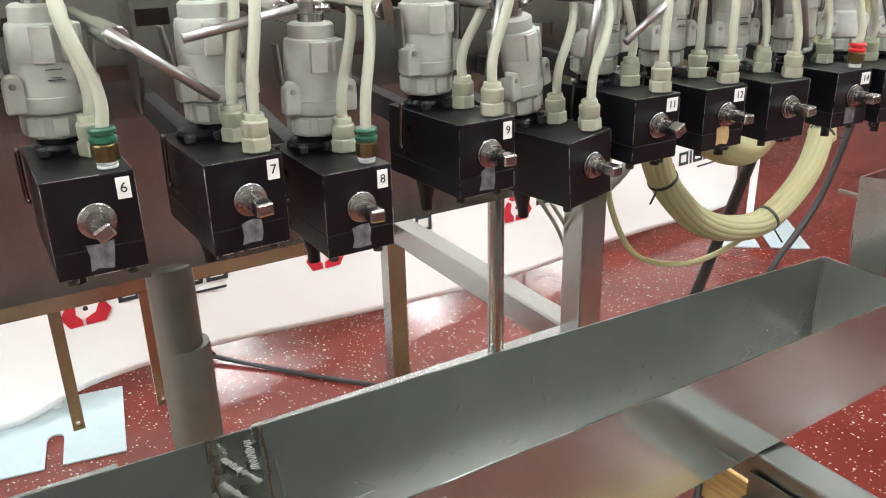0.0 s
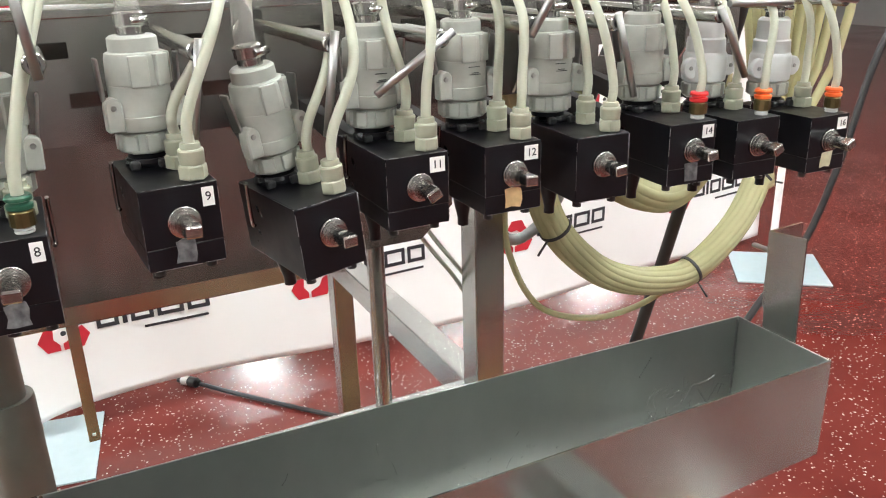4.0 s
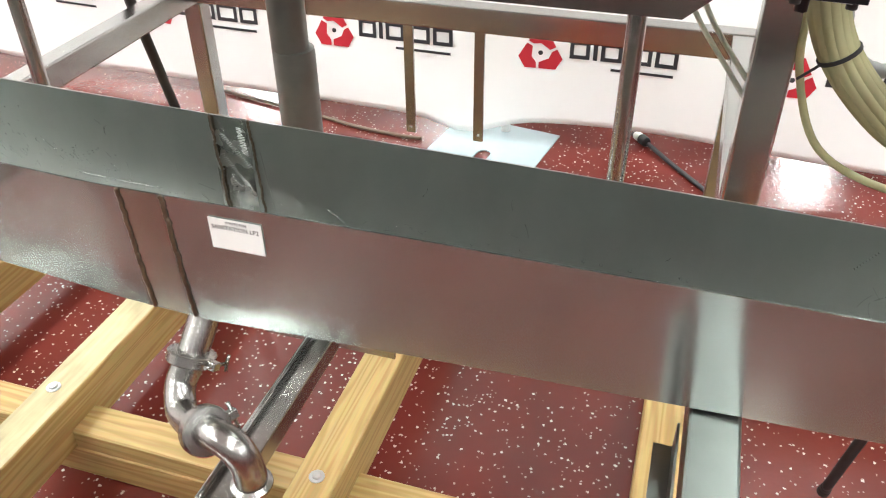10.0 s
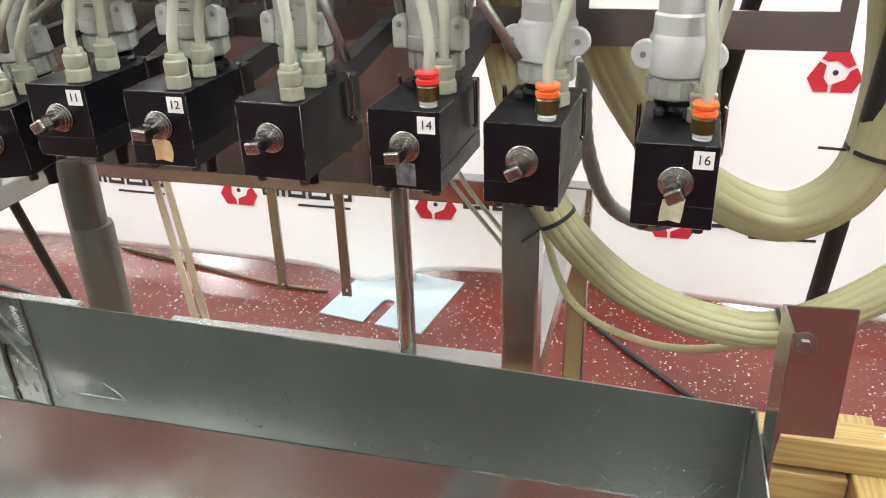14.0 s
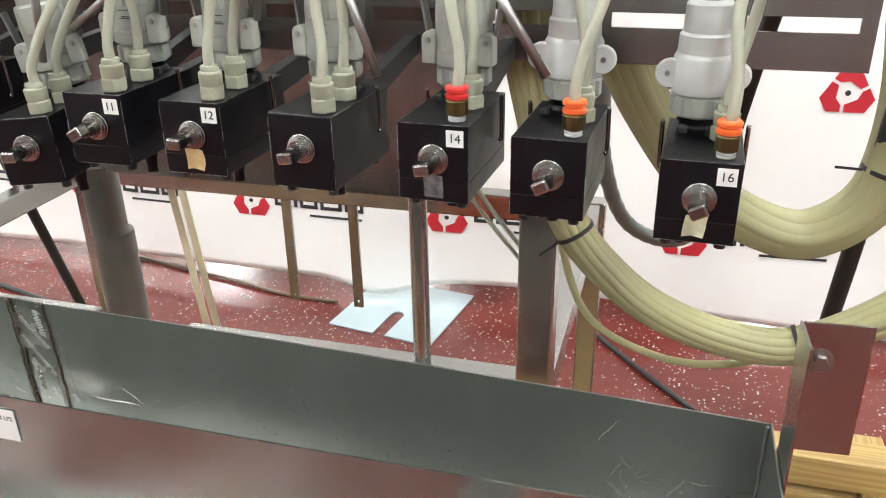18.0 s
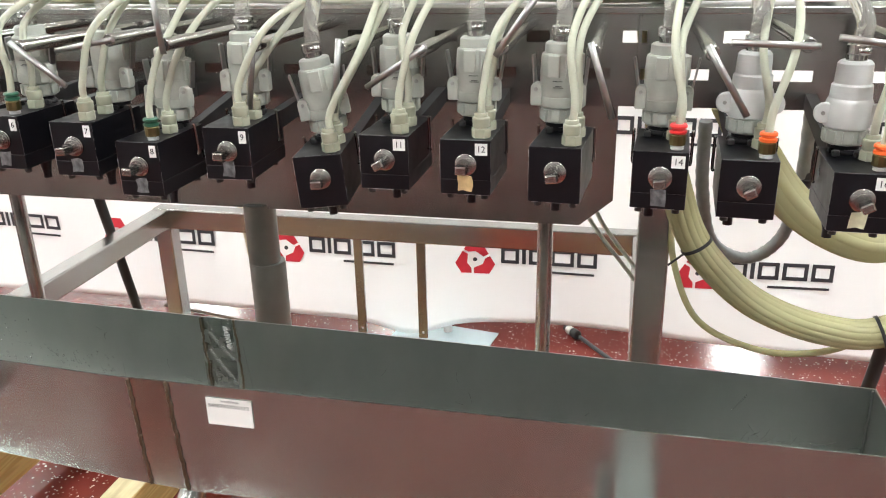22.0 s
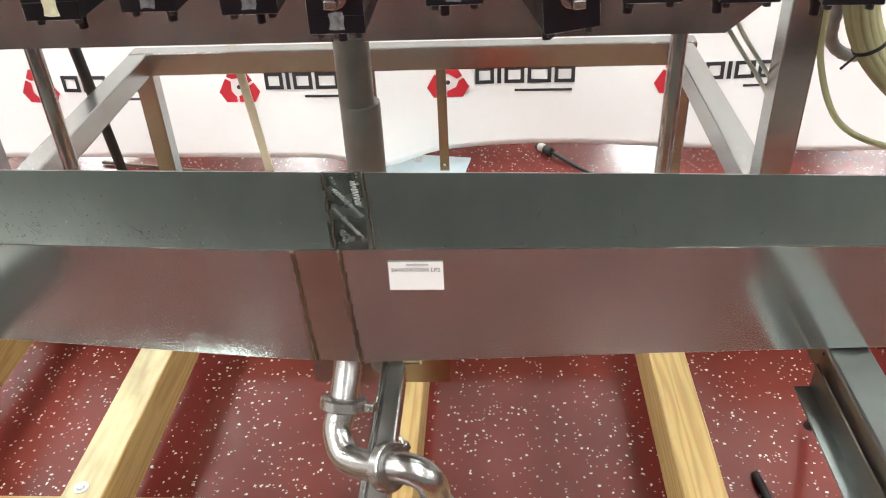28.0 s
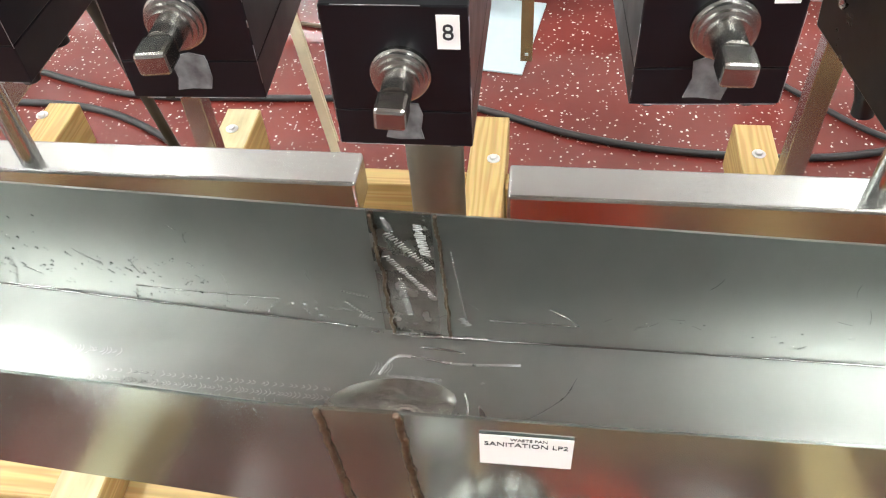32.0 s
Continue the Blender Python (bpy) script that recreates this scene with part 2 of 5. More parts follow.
def floor_material():
    """Red resin floor with scattered pale chips and damp, shinier patches."""
    m = bpy.data.materials.new("red_resin_floor")
    m.use_nodes = True
    nt = m.node_tree
    b = nt.nodes["Principled BSDF"]
    tc = nt.nodes.new("ShaderNodeTexCoord")
    cloud = nt.nodes.new("ShaderNodeTexNoise")
    cloud.inputs["Scale"].default_value = 2.2
    cloud.inputs["Detail"].default_value = 6
    nt.links.new(tc.outputs["Object"], cloud.inputs["Vector"])
    base = nt.nodes.new("ShaderNodeValToRGB")
    base.color_ramp.elements[0].color = (0.098, 0.0165, 0.0135, 1)
    base.color_ramp.elements[0].position = 0.3
    base.color_ramp.elements[1].color = (0.154, 0.028, 0.0222, 1)
    base.color_ramp.elements[1].position = 0.7
    nt.links.new(cloud.outputs["Fac"], base.inputs["Fac"])
    colour = base.outputs[0]
    for scale, size, share, tone in ((98, 0.30, 0.945, (0.42, 0.33, 0.29)), (60, 0.22, 0.93, (0.55, 0.48, 0.43)), (83.7, 0.17, 0.92, (0.32, 0.20, 0.17))):
        wob = nt.nodes.new("ShaderNodeTexNoise")
        wob.inputs["Scale"].default_value = scale * 2.2
        nt.links.new(tc.outputs["Object"], wob.inputs["Vector"])
        add = nt.nodes.new("ShaderNodeVectorMath")
        add.operation = "MULTIPLY_ADD"
        add.inputs[1].default_value = (0.6 / scale,) * 3
        nt.links.new(wob.outputs["Color"], add.inputs[0])
        nt.links.new(tc.outputs["Object"], add.inputs[2])
        chip = nt.nodes.new("ShaderNodeTexVoronoi")
        chip.voronoi_dimensions = "2D"
        chip.inputs["Scale"].default_value = scale
        nt.links.new(add.outputs[0], chip.inputs["Vector"])
        near = nt.nodes.new("ShaderNodeMath")
        near.operation = "LESS_THAN"
        near.inputs[1].default_value = size
        nt.links.new(chip.outputs["Distance"], near.inputs[0])
        sep = nt.nodes.new("ShaderNodeSeparateColor")
        nt.links.new(chip.outputs["Color"], sep.inputs[0])
        some = nt.nodes.new("ShaderNodeMath")
        some.operation = "GREATER_THAN"
        some.inputs[1].default_value = share
        nt.links.new(sep.outputs[0], some.inputs[0])
        both = nt.nodes.new("ShaderNodeMath")
        both.operation = "MULTIPLY"
        nt.links.new(near.outputs[0], both.inputs[0])
        nt.links.new(some.outputs[0], both.inputs[1])
        mix = nt.nodes.new("ShaderNodeMix")
        mix.data_type = "RGBA"
        mix.inputs[7].default_value = (*tone, 1)
        nt.links.new(both.outputs[0], mix.inputs["Factor"])
        nt.links.new(colour, mix.inputs[6])
        colour = mix.outputs[2]
    nt.links.new(colour, b.inputs["Base Color"])
    damp = nt.nodes.new("ShaderNodeTexNoise")
    damp.inputs["Scale"].default_value = 1.3
    damp.inputs["Detail"].default_value = 5
    nt.links.new(tc.outputs["Object"], damp.inputs["Vector"])
    rr = nt.nodes.new("ShaderNodeMapRange")
    rr.inputs["From Min"].default_value = 0.4
    rr.inputs["From Max"].default_value = 0.62
    rr.inputs["To Min"].default_value = 0.24
    rr.inputs["To Max"].default_value = 0.11
    nt.links.new(damp.outputs["Fac"], rr.inputs["Value"])
    nt.links.new(rr.outputs[0], b.inputs["Roughness"])
    fine = nt.nodes.new("ShaderNodeTexNoise")
    fine.inputs["Scale"].default_value = 55
    fine.inputs["Detail"].default_value = 3
    nt.links.new(tc.outputs["Object"], fine.inputs["Vector"])
    bp = nt.nodes.new("ShaderNodeBump")
    bp.inputs["Strength"].default_value = 0.19
    bp.inputs["Distance"].default_value = 0.003
    nt.links.new(fine.outputs["Fac"], bp.inputs["Height"])
    nt.links.new(bp.outputs[0], b.inputs["Normal"])
    return m


FLOOR = floor_material()
OLD_WOOD = shader("weathered_pine", (0.44, 0.375, 0.22), 0.7, 0.0, 0.35, 60, 0.25, (1, 0.12, 1))


def tube_material(name, colour, clear, rough=0.25):
    m = bpy.data.materials.new(name)
    m.use_nodes = True
    b = m.node_tree.nodes["Principled BSDF"]
    b.inputs["Base Color"].default_value = (*colour, 1)
    b.inputs["Roughness"].default_value = rough
    b.inputs["Transmission Weight"].default_value = clear
    b.inputs["IOR"].default_value = 1.25
    b.inputs["Subsurface Weight"].default_value = 0.0
    return m


MILKY = tube_material("milky_tube", (0.54, 0.56, 0.455), 0.32, 0.3)
YELLOWED = tube_material("yellowed_tube", (0.82, 0.80, 0.57), 0.36, 0.20)
PALE_TUBE = tube_material("pale_tube", (0.78, 0.785, 0.66), 0.36, 0.28)
COIL = tube_material("olive_yellow_hose", (0.52, 0.50, 0.285), 0.30, 0.25)
CLEAR = tube_material("clear_hose", (0.93, 0.94, 0.90), 0.85, 0.08)
WATER = tube_material("water", (0.98, 0.99, 1.0), 1.0, 0.02)
WATER.node_tree.nodes["Principled BSDF"].inputs["IOR"].default_value = 1.33
GREY_HOSE = shader("grey_corrugated_hose", (0.20, 0.21, 0.21), 0.5, 0.0, 0.2, 60)
BANNER = shader("banner_vinyl", (0.86, 0.86, 0.85), 0.38, 0.0, 0.03, 3.0, 0.05)


def lamp_material(strength, colour=(1.0, 0.98, 0.94)):
    m = bpy.data.materials.new("luminaire_glow")
    m.use_nodes = True
    nt = m.node_tree
    nt.nodes.remove(nt.nodes["Principled BSDF"])
    e = nt.nodes.new("ShaderNodeEmission")
    e.inputs[0].default_value = (*colour, 1)
    e.inputs[1].default_value = strength
    nt.links.new(e.outputs[0], nt.nodes["Material Output"].inputs[0])
    return m


GLOW = lamp_material(42.5, (0.96, 1.0, 0.98))

# ---- builders ----
def to_object(name, bm, material, parent=None, label=""):
    me = bpy.data.meshes.new(name)
    bm.to_mesh(me)
    bm.free()
    me.materials.append(material)
    ob = new(name, me)
    if parent is not None:
        ob.parent = parent
    if label:
        ob["label"] = label
    return ob


def part(name, bm, material, parent, label=""):
    return to_object(name, bm, material, parent, label)


def thing(name, x, y, z, label, category, group="", kind="", turn=0.0, tip=0.0, roll=0.0):
    ob = new(name)
    ob.matrix_basis = pose(x, y, z, tip, roll, turn)
    return tagged(ob, label, category, group, kind)


def box(x0, x1, y0, y1, z0, z1, bevel=0.0, segments=2, bm=None):
    b = bmesh.new()
    v = bmesh.ops.create_cube(b, size=1.0)["verts"]
    bmesh.ops.scale(b, vec=(x1 - x0, y1 - y0, z1 - z0), verts=v)
    bmesh.ops.translate(b, vec=((x0 + x1) / 2, (y0 + y1) / 2, (z0 + z1) / 2), verts=v)
    if bevel:
        bmesh.ops.bevel(b, geom=b.edges[:], offset=bevel, segments=segments, affect="EDGES", profile=0.5)
    return join(bm, b)


def join(bm, b):
    """Adds b's faces to bm, if there is one."""
    if bm is None:
        return b
    me = bpy.data.meshes.new("piece")
    b.to_mesh(me)
    b.free()
    bm.from_mesh(me)
    bpy.data.meshes.remove(me)
    return bm


def lathe(profile, sides=24, axis="z", at=(0, 0, 0), bm=None, caps=True, smooth=True):
    """A turned body from (radius, height) pairs."""
    b = bmesh.new()
    rings = []
    for r, h in profile:
        ring = []
        for k in range(sides):
            a = 2 * math.pi * k / sides
            p = (r * math.cos(a), r * math.sin(a), h)
            p = {"z": p, "y": (p[0], p[2], -p[1]), "x": (p[2], p[0], p[1])}[axis]
            ring.append(b.verts.new((p[0] + at[0], p[1] + at[1], p[2] + at[2])))
        rings.append(ring)
    for lo, hi in zip(rings, rings[1:]):
        for k in range(sides):
            f = b.faces.new((lo[k], lo[(k + 1) % sides], hi[(k + 1) % sides], hi[k]))
            f.smooth = smooth
    if caps:
        b.faces.new(rings[0][::-1])
        b.faces.new(rings[-1])
    bmesh.ops.recalc_face_normals(b, faces=b.faces[:])
    for e in b.edges:
        if len(e.link_faces) == 2 and e.link_faces[0].normal.dot(e.link_faces[1].normal) < 0.90:
            e.smooth = False
    return join(bm, b)


def smooth_line(points, steps=8):
    """A rounded line through the points (Catmull-Rom)."""
    p = [Vector(q) for q in points]
    p = [2 * p[0] - p[1]] + p + [2 * p[-1] - p[-2]]
    out = []
    for i in range(1, len(p) - 2):
        a, b_, c, d = p[i - 1 : i + 3]
        for k in range(steps):
            t = k / steps
            out.append(0.5 * (2 * b_ + (c - a) * t + (2 * a - 5 * b_ + 4 * c - d) * t * t + (3 * b_ - a - 3 * c + d) * t**3))
    out.append(p[-2])
    return out


def sweep(points, radius, sides=10, steps=8, bm=None, ridges=0.0, rounded=True):
    """A round rod or hose along a line."""
    line = smooth_line(points, steps) if rounded else [Vector(q) for q in points]
    b = bmesh.new()
    rings, up = [], None
    for i, p in enumerate(line):
        ahead = (line[min(i + 1, len(line) - 1)] - line[max(i - 1, 0)]).normalized()
        if up is None:
            up = ahead.orthogonal().normalized()
        up = (up - up.dot(ahead) * ahead).normalized()
        side = ahead.cross(up)
        r = radius * (1 + (ridges if i % 2 else 0.0))
        rings.append([b.verts.new(p + r * (math.cos(2 * math.pi * k / sides) * up + math.sin(2 * math.pi * k / sides) * side)) for k in range(sides)])
    for lo, hi in zip(rings, rings[1:]):
        for k in range(sides):
            b.faces.new((lo[k], lo[(k + 1) % sides], hi[(k + 1) % sides], hi[k])).smooth = True
    b.faces.new(rings[0][::-1])
    b.faces.new(rings[-1])
    bmesh.ops.recalc_face_normals(b, faces=b.faces[:])
    return join(bm, b)


def prism(outline, thick, axis="y", at=0.0, bm=None, bevel=0.0):
    """A flat plate with a polygon outline (u, v): y plates take (x, z), x plates (y, z), z plates (x, y)."""
    b = bmesh.new()
    turn = {"y": lambda u, v, w: (u, w, v), "x": lambda u, v, w: (w, u, v), "z": lambda u, v, w: (u, v, w)}[axis]
    lo = [b.verts.new(turn(u, v, at)) for u, v in outline]
    hi = [b.verts.new(turn(u, v, at + thick)) for u, v in outline]
    n = len(outline)
    b.faces.new(lo)
    b.faces.new(hi[::-1])
    for k in range(n):
        b.faces.new((lo[k], lo[(k + 1) % n], hi[(k + 1) % n], hi[k]))
    bmesh.ops.recalc_face_normals(b, faces=b.faces[:])
    if bevel:
        bmesh.ops.bevel(b, geom=b.edges[:], offset=bevel, segments=1, affect="EDGES")
    return join(bm, b)


def hole_plate(x0, x1, z0, z1, holes, thick, axis="y", at=0.0):
    """A plate with rectangular openings that go right through it."""
    xs = sorted({x0, x1, *[h[0] for h in holes], *[h[1] for h in holes]})
    zs = sorted({z0, z1, *[h[2] for h in holes], *[h[3] for h in holes]})
    b = bmesh.new()
    at_vert = {}
    turn = {"y": lambda u, v: (u, at, v), "x": lambda u, v: (at, u, v), "z": lambda u, v: (u, v, at)}[axis]
    for i in range(len(xs) - 1):
        for j in range(len(zs) - 1):
            cx, cz = (xs[i] + xs[i + 1]) / 2, (zs[j] + zs[j + 1]) / 2
            if any(h[0] < cx < h[1] and h[2] < cz < h[3] for h in holes):
                continue
            ring = []
            for u, v in ((xs[i], zs[j]), (xs[i + 1], zs[j]), (xs[i + 1], zs[j + 1]), (xs[i], zs[j + 1])):
                if (u, v) not in at_vert:
                    at_vert[(u, v)] = b.verts.new(turn(u, v))
                ring.append(at_vert[(u, v)])
            b.faces.new(ring)
    shift = {"y": (0, thick, 0), "x": (thick, 0, 0), "z": (0, 0, thick)}[axis]
    faces = b.faces[:]
    made = bmesh.ops.extrude_face_region(b, geom=faces)["geom"]
    bmesh.ops.translate(b, vec=shift, verts=[g for g in made if isinstance(g, bmesh.types.BMVert)])
    bmesh.ops.recalc_face_normals(b, faces=b.faces[:])
    return b


def square_tube(a, b_, size, material, name, parent=None, label="", bevel=0.004):
    """A straight square tube from a to b_, with rounded long edges."""
    a, b_ = Vector(a), Vector(b_)
    far = (b_ - a).length
    w, h = size
    bm = box(-w / 2, w / 2, -h / 2, h / 2, 0, far, bevel)
    bm.transform(Matrix.Translation(a) @ (b_ - a).to_track_quat("Z", "Y").to_matrix().to_4x4())
    return to_object(name, bm, material, parent, label)


def lettering(text, size, depth=0.0004):
    """Printed characters as a thin mesh, standing in the x-z plane and facing -y."""
    cu = bpy.data.curves.new("print", "FONT")
    cu.body, cu.size, cu.extrude = text, size, depth / 2
    cu.align_x, cu.align_y = "CENTER", "CENTER"
    cu.resolution_u = 3
    ob = bpy.data.objects.new("print", cu)
    scene.collection.objects.link(ob)
    me = bpy.data.meshes.new_from_object(ob)
    bpy.data.objects.remove(ob)
    bpy.data.curves.remove(cu)
    bm = bmesh.new()
    bm.from_mesh(me)
    bpy.data.meshes.remove(me)
    bm.transform(pose(0, 0, 0, 90))
    return bm

# ---- the setting ----
TROUGH_TOP = 1.125
RAIL_TOP = 1.61

floor = to_object("floor", box(-7.0, 15.0, -8.0, 14.0, -0.10, 0.0), FLOOR)
tagged(floor, "red resin floor with pale flecks, damp and shiny", "floor", kind="structure")
walls = ((-7.2, -7.0, -8.2, 14.2, "wall_west"), (15.0, 15.2, -8.2, 14.2, "wall_east"), (-7.0, 15.0, 14.0, 14.2, "wall_north"), (-7.0, 15.0, -8.2, -8.0, "wall_south"))
for x0, x1, y0, y1, name in walls:
    tagged(to_object(name, box(x0, x1, y0, y1, 0.0, 4.6), WALL_GREY if name in ("wall_south", "wall_east") else WALL_PAINT), "plain painted hall wall", "wall", kind="structure")
tagged(to_object("ceiling", box(-7.2, 15.2, -8.2, 14.2, 4.6, 4.75), WALL_PAINT), "plain white hall ceiling", "ceiling", kind="structure")


def luminaire(x, y):
    t = thing("ceiling_light", x, y, 4.6, "long white ceiling luminaire, switched on", "lamp", "ceiling lights")
    part("housing", box(-0.31, 0.31, -0.75, 0.75, -0.08, -0.004, 0.01), WHITE_PLASTIC, t)
    part("diffuser", box(-0.27, 0.27, -0.72, 0.72, -0.095, -0.081, 0.004), GLOW, t, "glowing diffuser")


for lx in (-6.4, -2.9, 1.7, 6.2, 9.0):
    for ly in (-5.0, -2.6, -0.2, 1.5, 4.6, 7.8, 11.0):
        if lx < 3.0 or not 1.0 < ly < 8.0:
            luminaire(lx + ((0.8 if ly > 2.0 else 0.4) if ly > 1.0 and 1.0 < lx < 2.0 else 0.0), ly)


# ---- banner wall behind the machine ----
def banner_depth(x, z):
    """The hanging sheet bulges a little."""
    return 2.285 + 0.012 * x * x + 0.016 * math.sin(2.1 * x + 0.4) + 0.008 * math.sin(5.3 * x) + 0.006 * math.sin(7 * z + 3 * x)


def banner_bottom(x):
    """The lower edge hangs in uneven waves above the floor."""
    return 0.095 + 0.022 * math.sin(1.3 * x + 1.4) + 0.012 * math.sin(3.1 * x) - 0.06 * math.exp(-((x + 0.28) / 0.16) ** 2)


def banner_sheet():
    b = bmesh.new()
    cols, rows = 150, 26
    grid = []
    for i in range(cols + 1):
        x = -5.6 + 9.2 * i / cols
        col = []
        for j in range(rows + 1):
            z = banner_bottom(x) + (2.75 - banner_bottom(x)) * (j / rows) ** 1.4
            col.append(b.verts.new((x, banner_depth(x, z), z)))
        grid.append(col)
    for i in range(cols):
        for j in range(rows):
            b.faces.new((grid[i][j], grid[i + 1][j], grid[i + 1][j + 1], grid[i][j + 1])).smooth = True
    made = bmesh.ops.extrude_face_region(b, geom=b.faces[:])["geom"]
    bmesh.ops.translate(b, vec=(0, 0.003, 0), verts=[g for g in made if isinstance(g, bmesh.types.BMVert)])
    bmesh.ops.recalc_face_normals(b, faces=b.faces[:])
    return b


banner = thing("banner", 0, 0, 0, "white vinyl banner printed with rows of red and black marks", "banner")
part("sheet", banner_sheet(), BANNER, banner)


def on_banner(outlines, cx, cz, lift=0.003):
    """Flat print that follows the sheet."""
    b = bmesh.new()
    for poly in outlines:
        front = [b.verts.new((cx + u, banner_depth(cx + u, cz + v) - lift, cz + v)) for u, v in poly]
        b.faces.new(front)
    bmesh.ops.remove_doubles(b, verts=b.verts[:], dist=0.0001)
    made = bmesh.ops.extrude_face_region(b, geom=b.faces[:])["geom"]
    bmesh.ops.translate(b, vec=(0, -0.0012, 0), verts=[g for g in made if isinstance(g, bmesh.types.BMVert)])
    bmesh.ops.recalc_face_normals(b, faces=b.faces[:])
    return b


def emblem(size):
    """Three bent arms round a dot, in a rough hexagon."""
    arms = []
    for k in range(3):
        a = radians(120 * k)
        arm = ((-0.28, 0.92), (0.28, 0.92), (0.64, 0.30), (0.40, 0.16), (0.02, 0.42), (-0.30, 0.38), (-0.52, 0.50))
        arms.append([(size * (u * math.cos(a) - v * math.sin(a)), size * (u * math.sin(a) + v * math.cos(a))) for u, v in arm])
    return arms


def outlined(x, z, w, h, s):
    """A plain outlined block: one strip bent round a rectangle."""
    return [[(x, z), (x + w, z), (x + w - s, z + s), (x + s, z + s)], [(x + w, z), (x + w, z + h), (x + w - s, z + h - s), (x + w - s, z + s)], [(x + w, z + h), (x, z + h), (x + s, z + h - s), (x + w - s, z + h - s)], [(x, z + h), (x, z), (x + s, z + s), (x + s, z + h - s)]]


def printed_mark(x, z):
    for arm in emblem(0.092):
        part("emblem_arm", on_banner([arm], x, z), BANNER_RED, banner)
    dot = [[(0.0095 * math.cos(a * math.pi / 5), 0.0095 * math.sin(a * math.pi / 5)) for a in range(10)]]
    part("emblem_dot", on_banner(dot, x, z), BANNER_INK, banner)
    u = 0.112
    for w in (0.076, 0.016, 0.080, 0.096, 0.082):
        poly = [[(u, -0.012), (u + w, -0.012), (u + w, 0.060), (u, 0.060)]] if w < 0.02 else outlined(u, -0.012, w, 0.072, 0.015)
        part("word_bar", on_banner(poly, x, z), BANNER_INK, banner)
        u += w + 0.013
    part("thin_bar", on_banner([[(0.272, -0.048), (0.505, -0.048), (0.505, -0.038), (0.272, -0.038)]], x, z), BANNER_INK, banner)


for k in range(9):
    for row, (z, shift) in enumerate(((0.418, 0.0), (0.990, 0.45), (1.580, 0.0), (2.17, 0.45))):
        m = k - 5 + shift / 0.925
        x = 0.013 + (0.89 * m + 0.0267 * m * m if m > 0 else 0.865 * m)
        if x < 2.95:
            printed_mark(x, z)


def banner_stand(x, y, turn):
    t = thing("banner_stand", x, y, 0, "pale blue-grey steel base plate with a slot and an upright pole", "banner stand", "banner stands", turn=turn)
    w, d = 0.228, 0.225
    outline = [(-w, -d), (-0.028, -d), (-0.028, -d + 0.17)] + [(0.028 * math.cos(a), -d + 0.17 + 0.028 * math.sin(a)) for a in [math.pi * (1 - k / 6) for k in range(1, 6)]] + [(0.028, -d + 0.17), (0.028, -d), (w, -d), (w, d), (-w, d)]
    part("base_plate", prism(outline, 0.006, "z", 0.002), PLATE_BLUE, t)
    part("pole", lathe([(0.020, 0.008), (0.020, 2.6)], 20, at=(0, 0.172, 0)), WHITE_PLASTIC, t, "white round pole")


banner_stand(-0.165, 2.232, -9)
banner_stand(3.45, 2.17, -38)

# floor drain
grate = thing("floor_drain", -2.66, 1.62, 0, "steel bar grate of a floor drain", "drain")
part("frame", hole_plate(-0.09, 0.09, -0.32, 0.32, [(-0.075, 0.075, -0.305, 0.305)], 0.006, "z", 0.001), DULL_STEEL, grate)
for k in range(16):
    part("bar", box(-0.075, 0.075, -0.298 + 0.0385 * k, -0.280 + 0.0385 * k, 0.0015, 0.006), DULL_STEEL, grate)

# ---- waste pan ----
pan = thing("waste_pan", 0, 0, 0, "long stainless steel waste pan with a welded middle seam", "pan")
PX0, PX1, PD = -1.06, 0.96, 0.205


def pan_floor(x):
    """The bottom falls from both ends to the drain in the middle."""
    return 0.941 + 0.037 * min(1.0, abs(x - 0.03) / 0.93) ** 0.85


def front_line(x):
    """The two halves of the pan meet at a slight angle in the seam; the sheet is a little wavy."""
    wave = 0.0002 * math.sin(23 * x) + 0.00008 * math.sin(57 * x + 1)
    return wave + (0.0 if x > -0.10 else min(0.040, -0.055 * (x + 0.10)))


def back_line(x):
    """The pan narrows towards its right-hand end."""
    wave = 0.00015 * math.sin(31 * x + 2)
    return wave + (0.205 - 0.028 * x - 0.016 * x * x if x > 0 else min(0.237, 0.205 - 0.042 * x))


def bottom_height(x, y):
    """The bottom is creased along its middle."""
    half = (back_line(x) - front_line(x)) / 2
    return pan_floor(x) - 0.006 * (1 - min(1.0, abs(y - (front_line(x) + half)) / half))


def pan_wall(line, y0, y1, x0, x1, z_low, z_top=TROUGH_TOP):
    b = bmesh.new()
    n = 72
    rows = []
    for i in range(n + 1):
        x = x0 + (x1 - x0) * i / n
        zb = z_low(x)
        rows.append([b.verts.new((x, line(x) + y, z)) for y, z in ((y0, zb), (y1, zb), (y1, z_top), (y0, z_top))])
    for a, c in zip(rows, rows[1:]):
        for k in range(4):
            b.faces.new((a[k], a[(k + 1) % 4], c[(k + 1) % 4], c[k])).smooth = True
    b.faces.new(rows[0][::-1])
    b.faces.new(rows[-1])
    bmesh.ops.recalc_face_normals(b, faces=b.faces[:])
    for e in b.edges:
        if len(e.link_faces) == 2 and e.link_faces[0].normal.dot(e.link_faces[1].normal) < 0.8:
            e.smooth = False
    return b


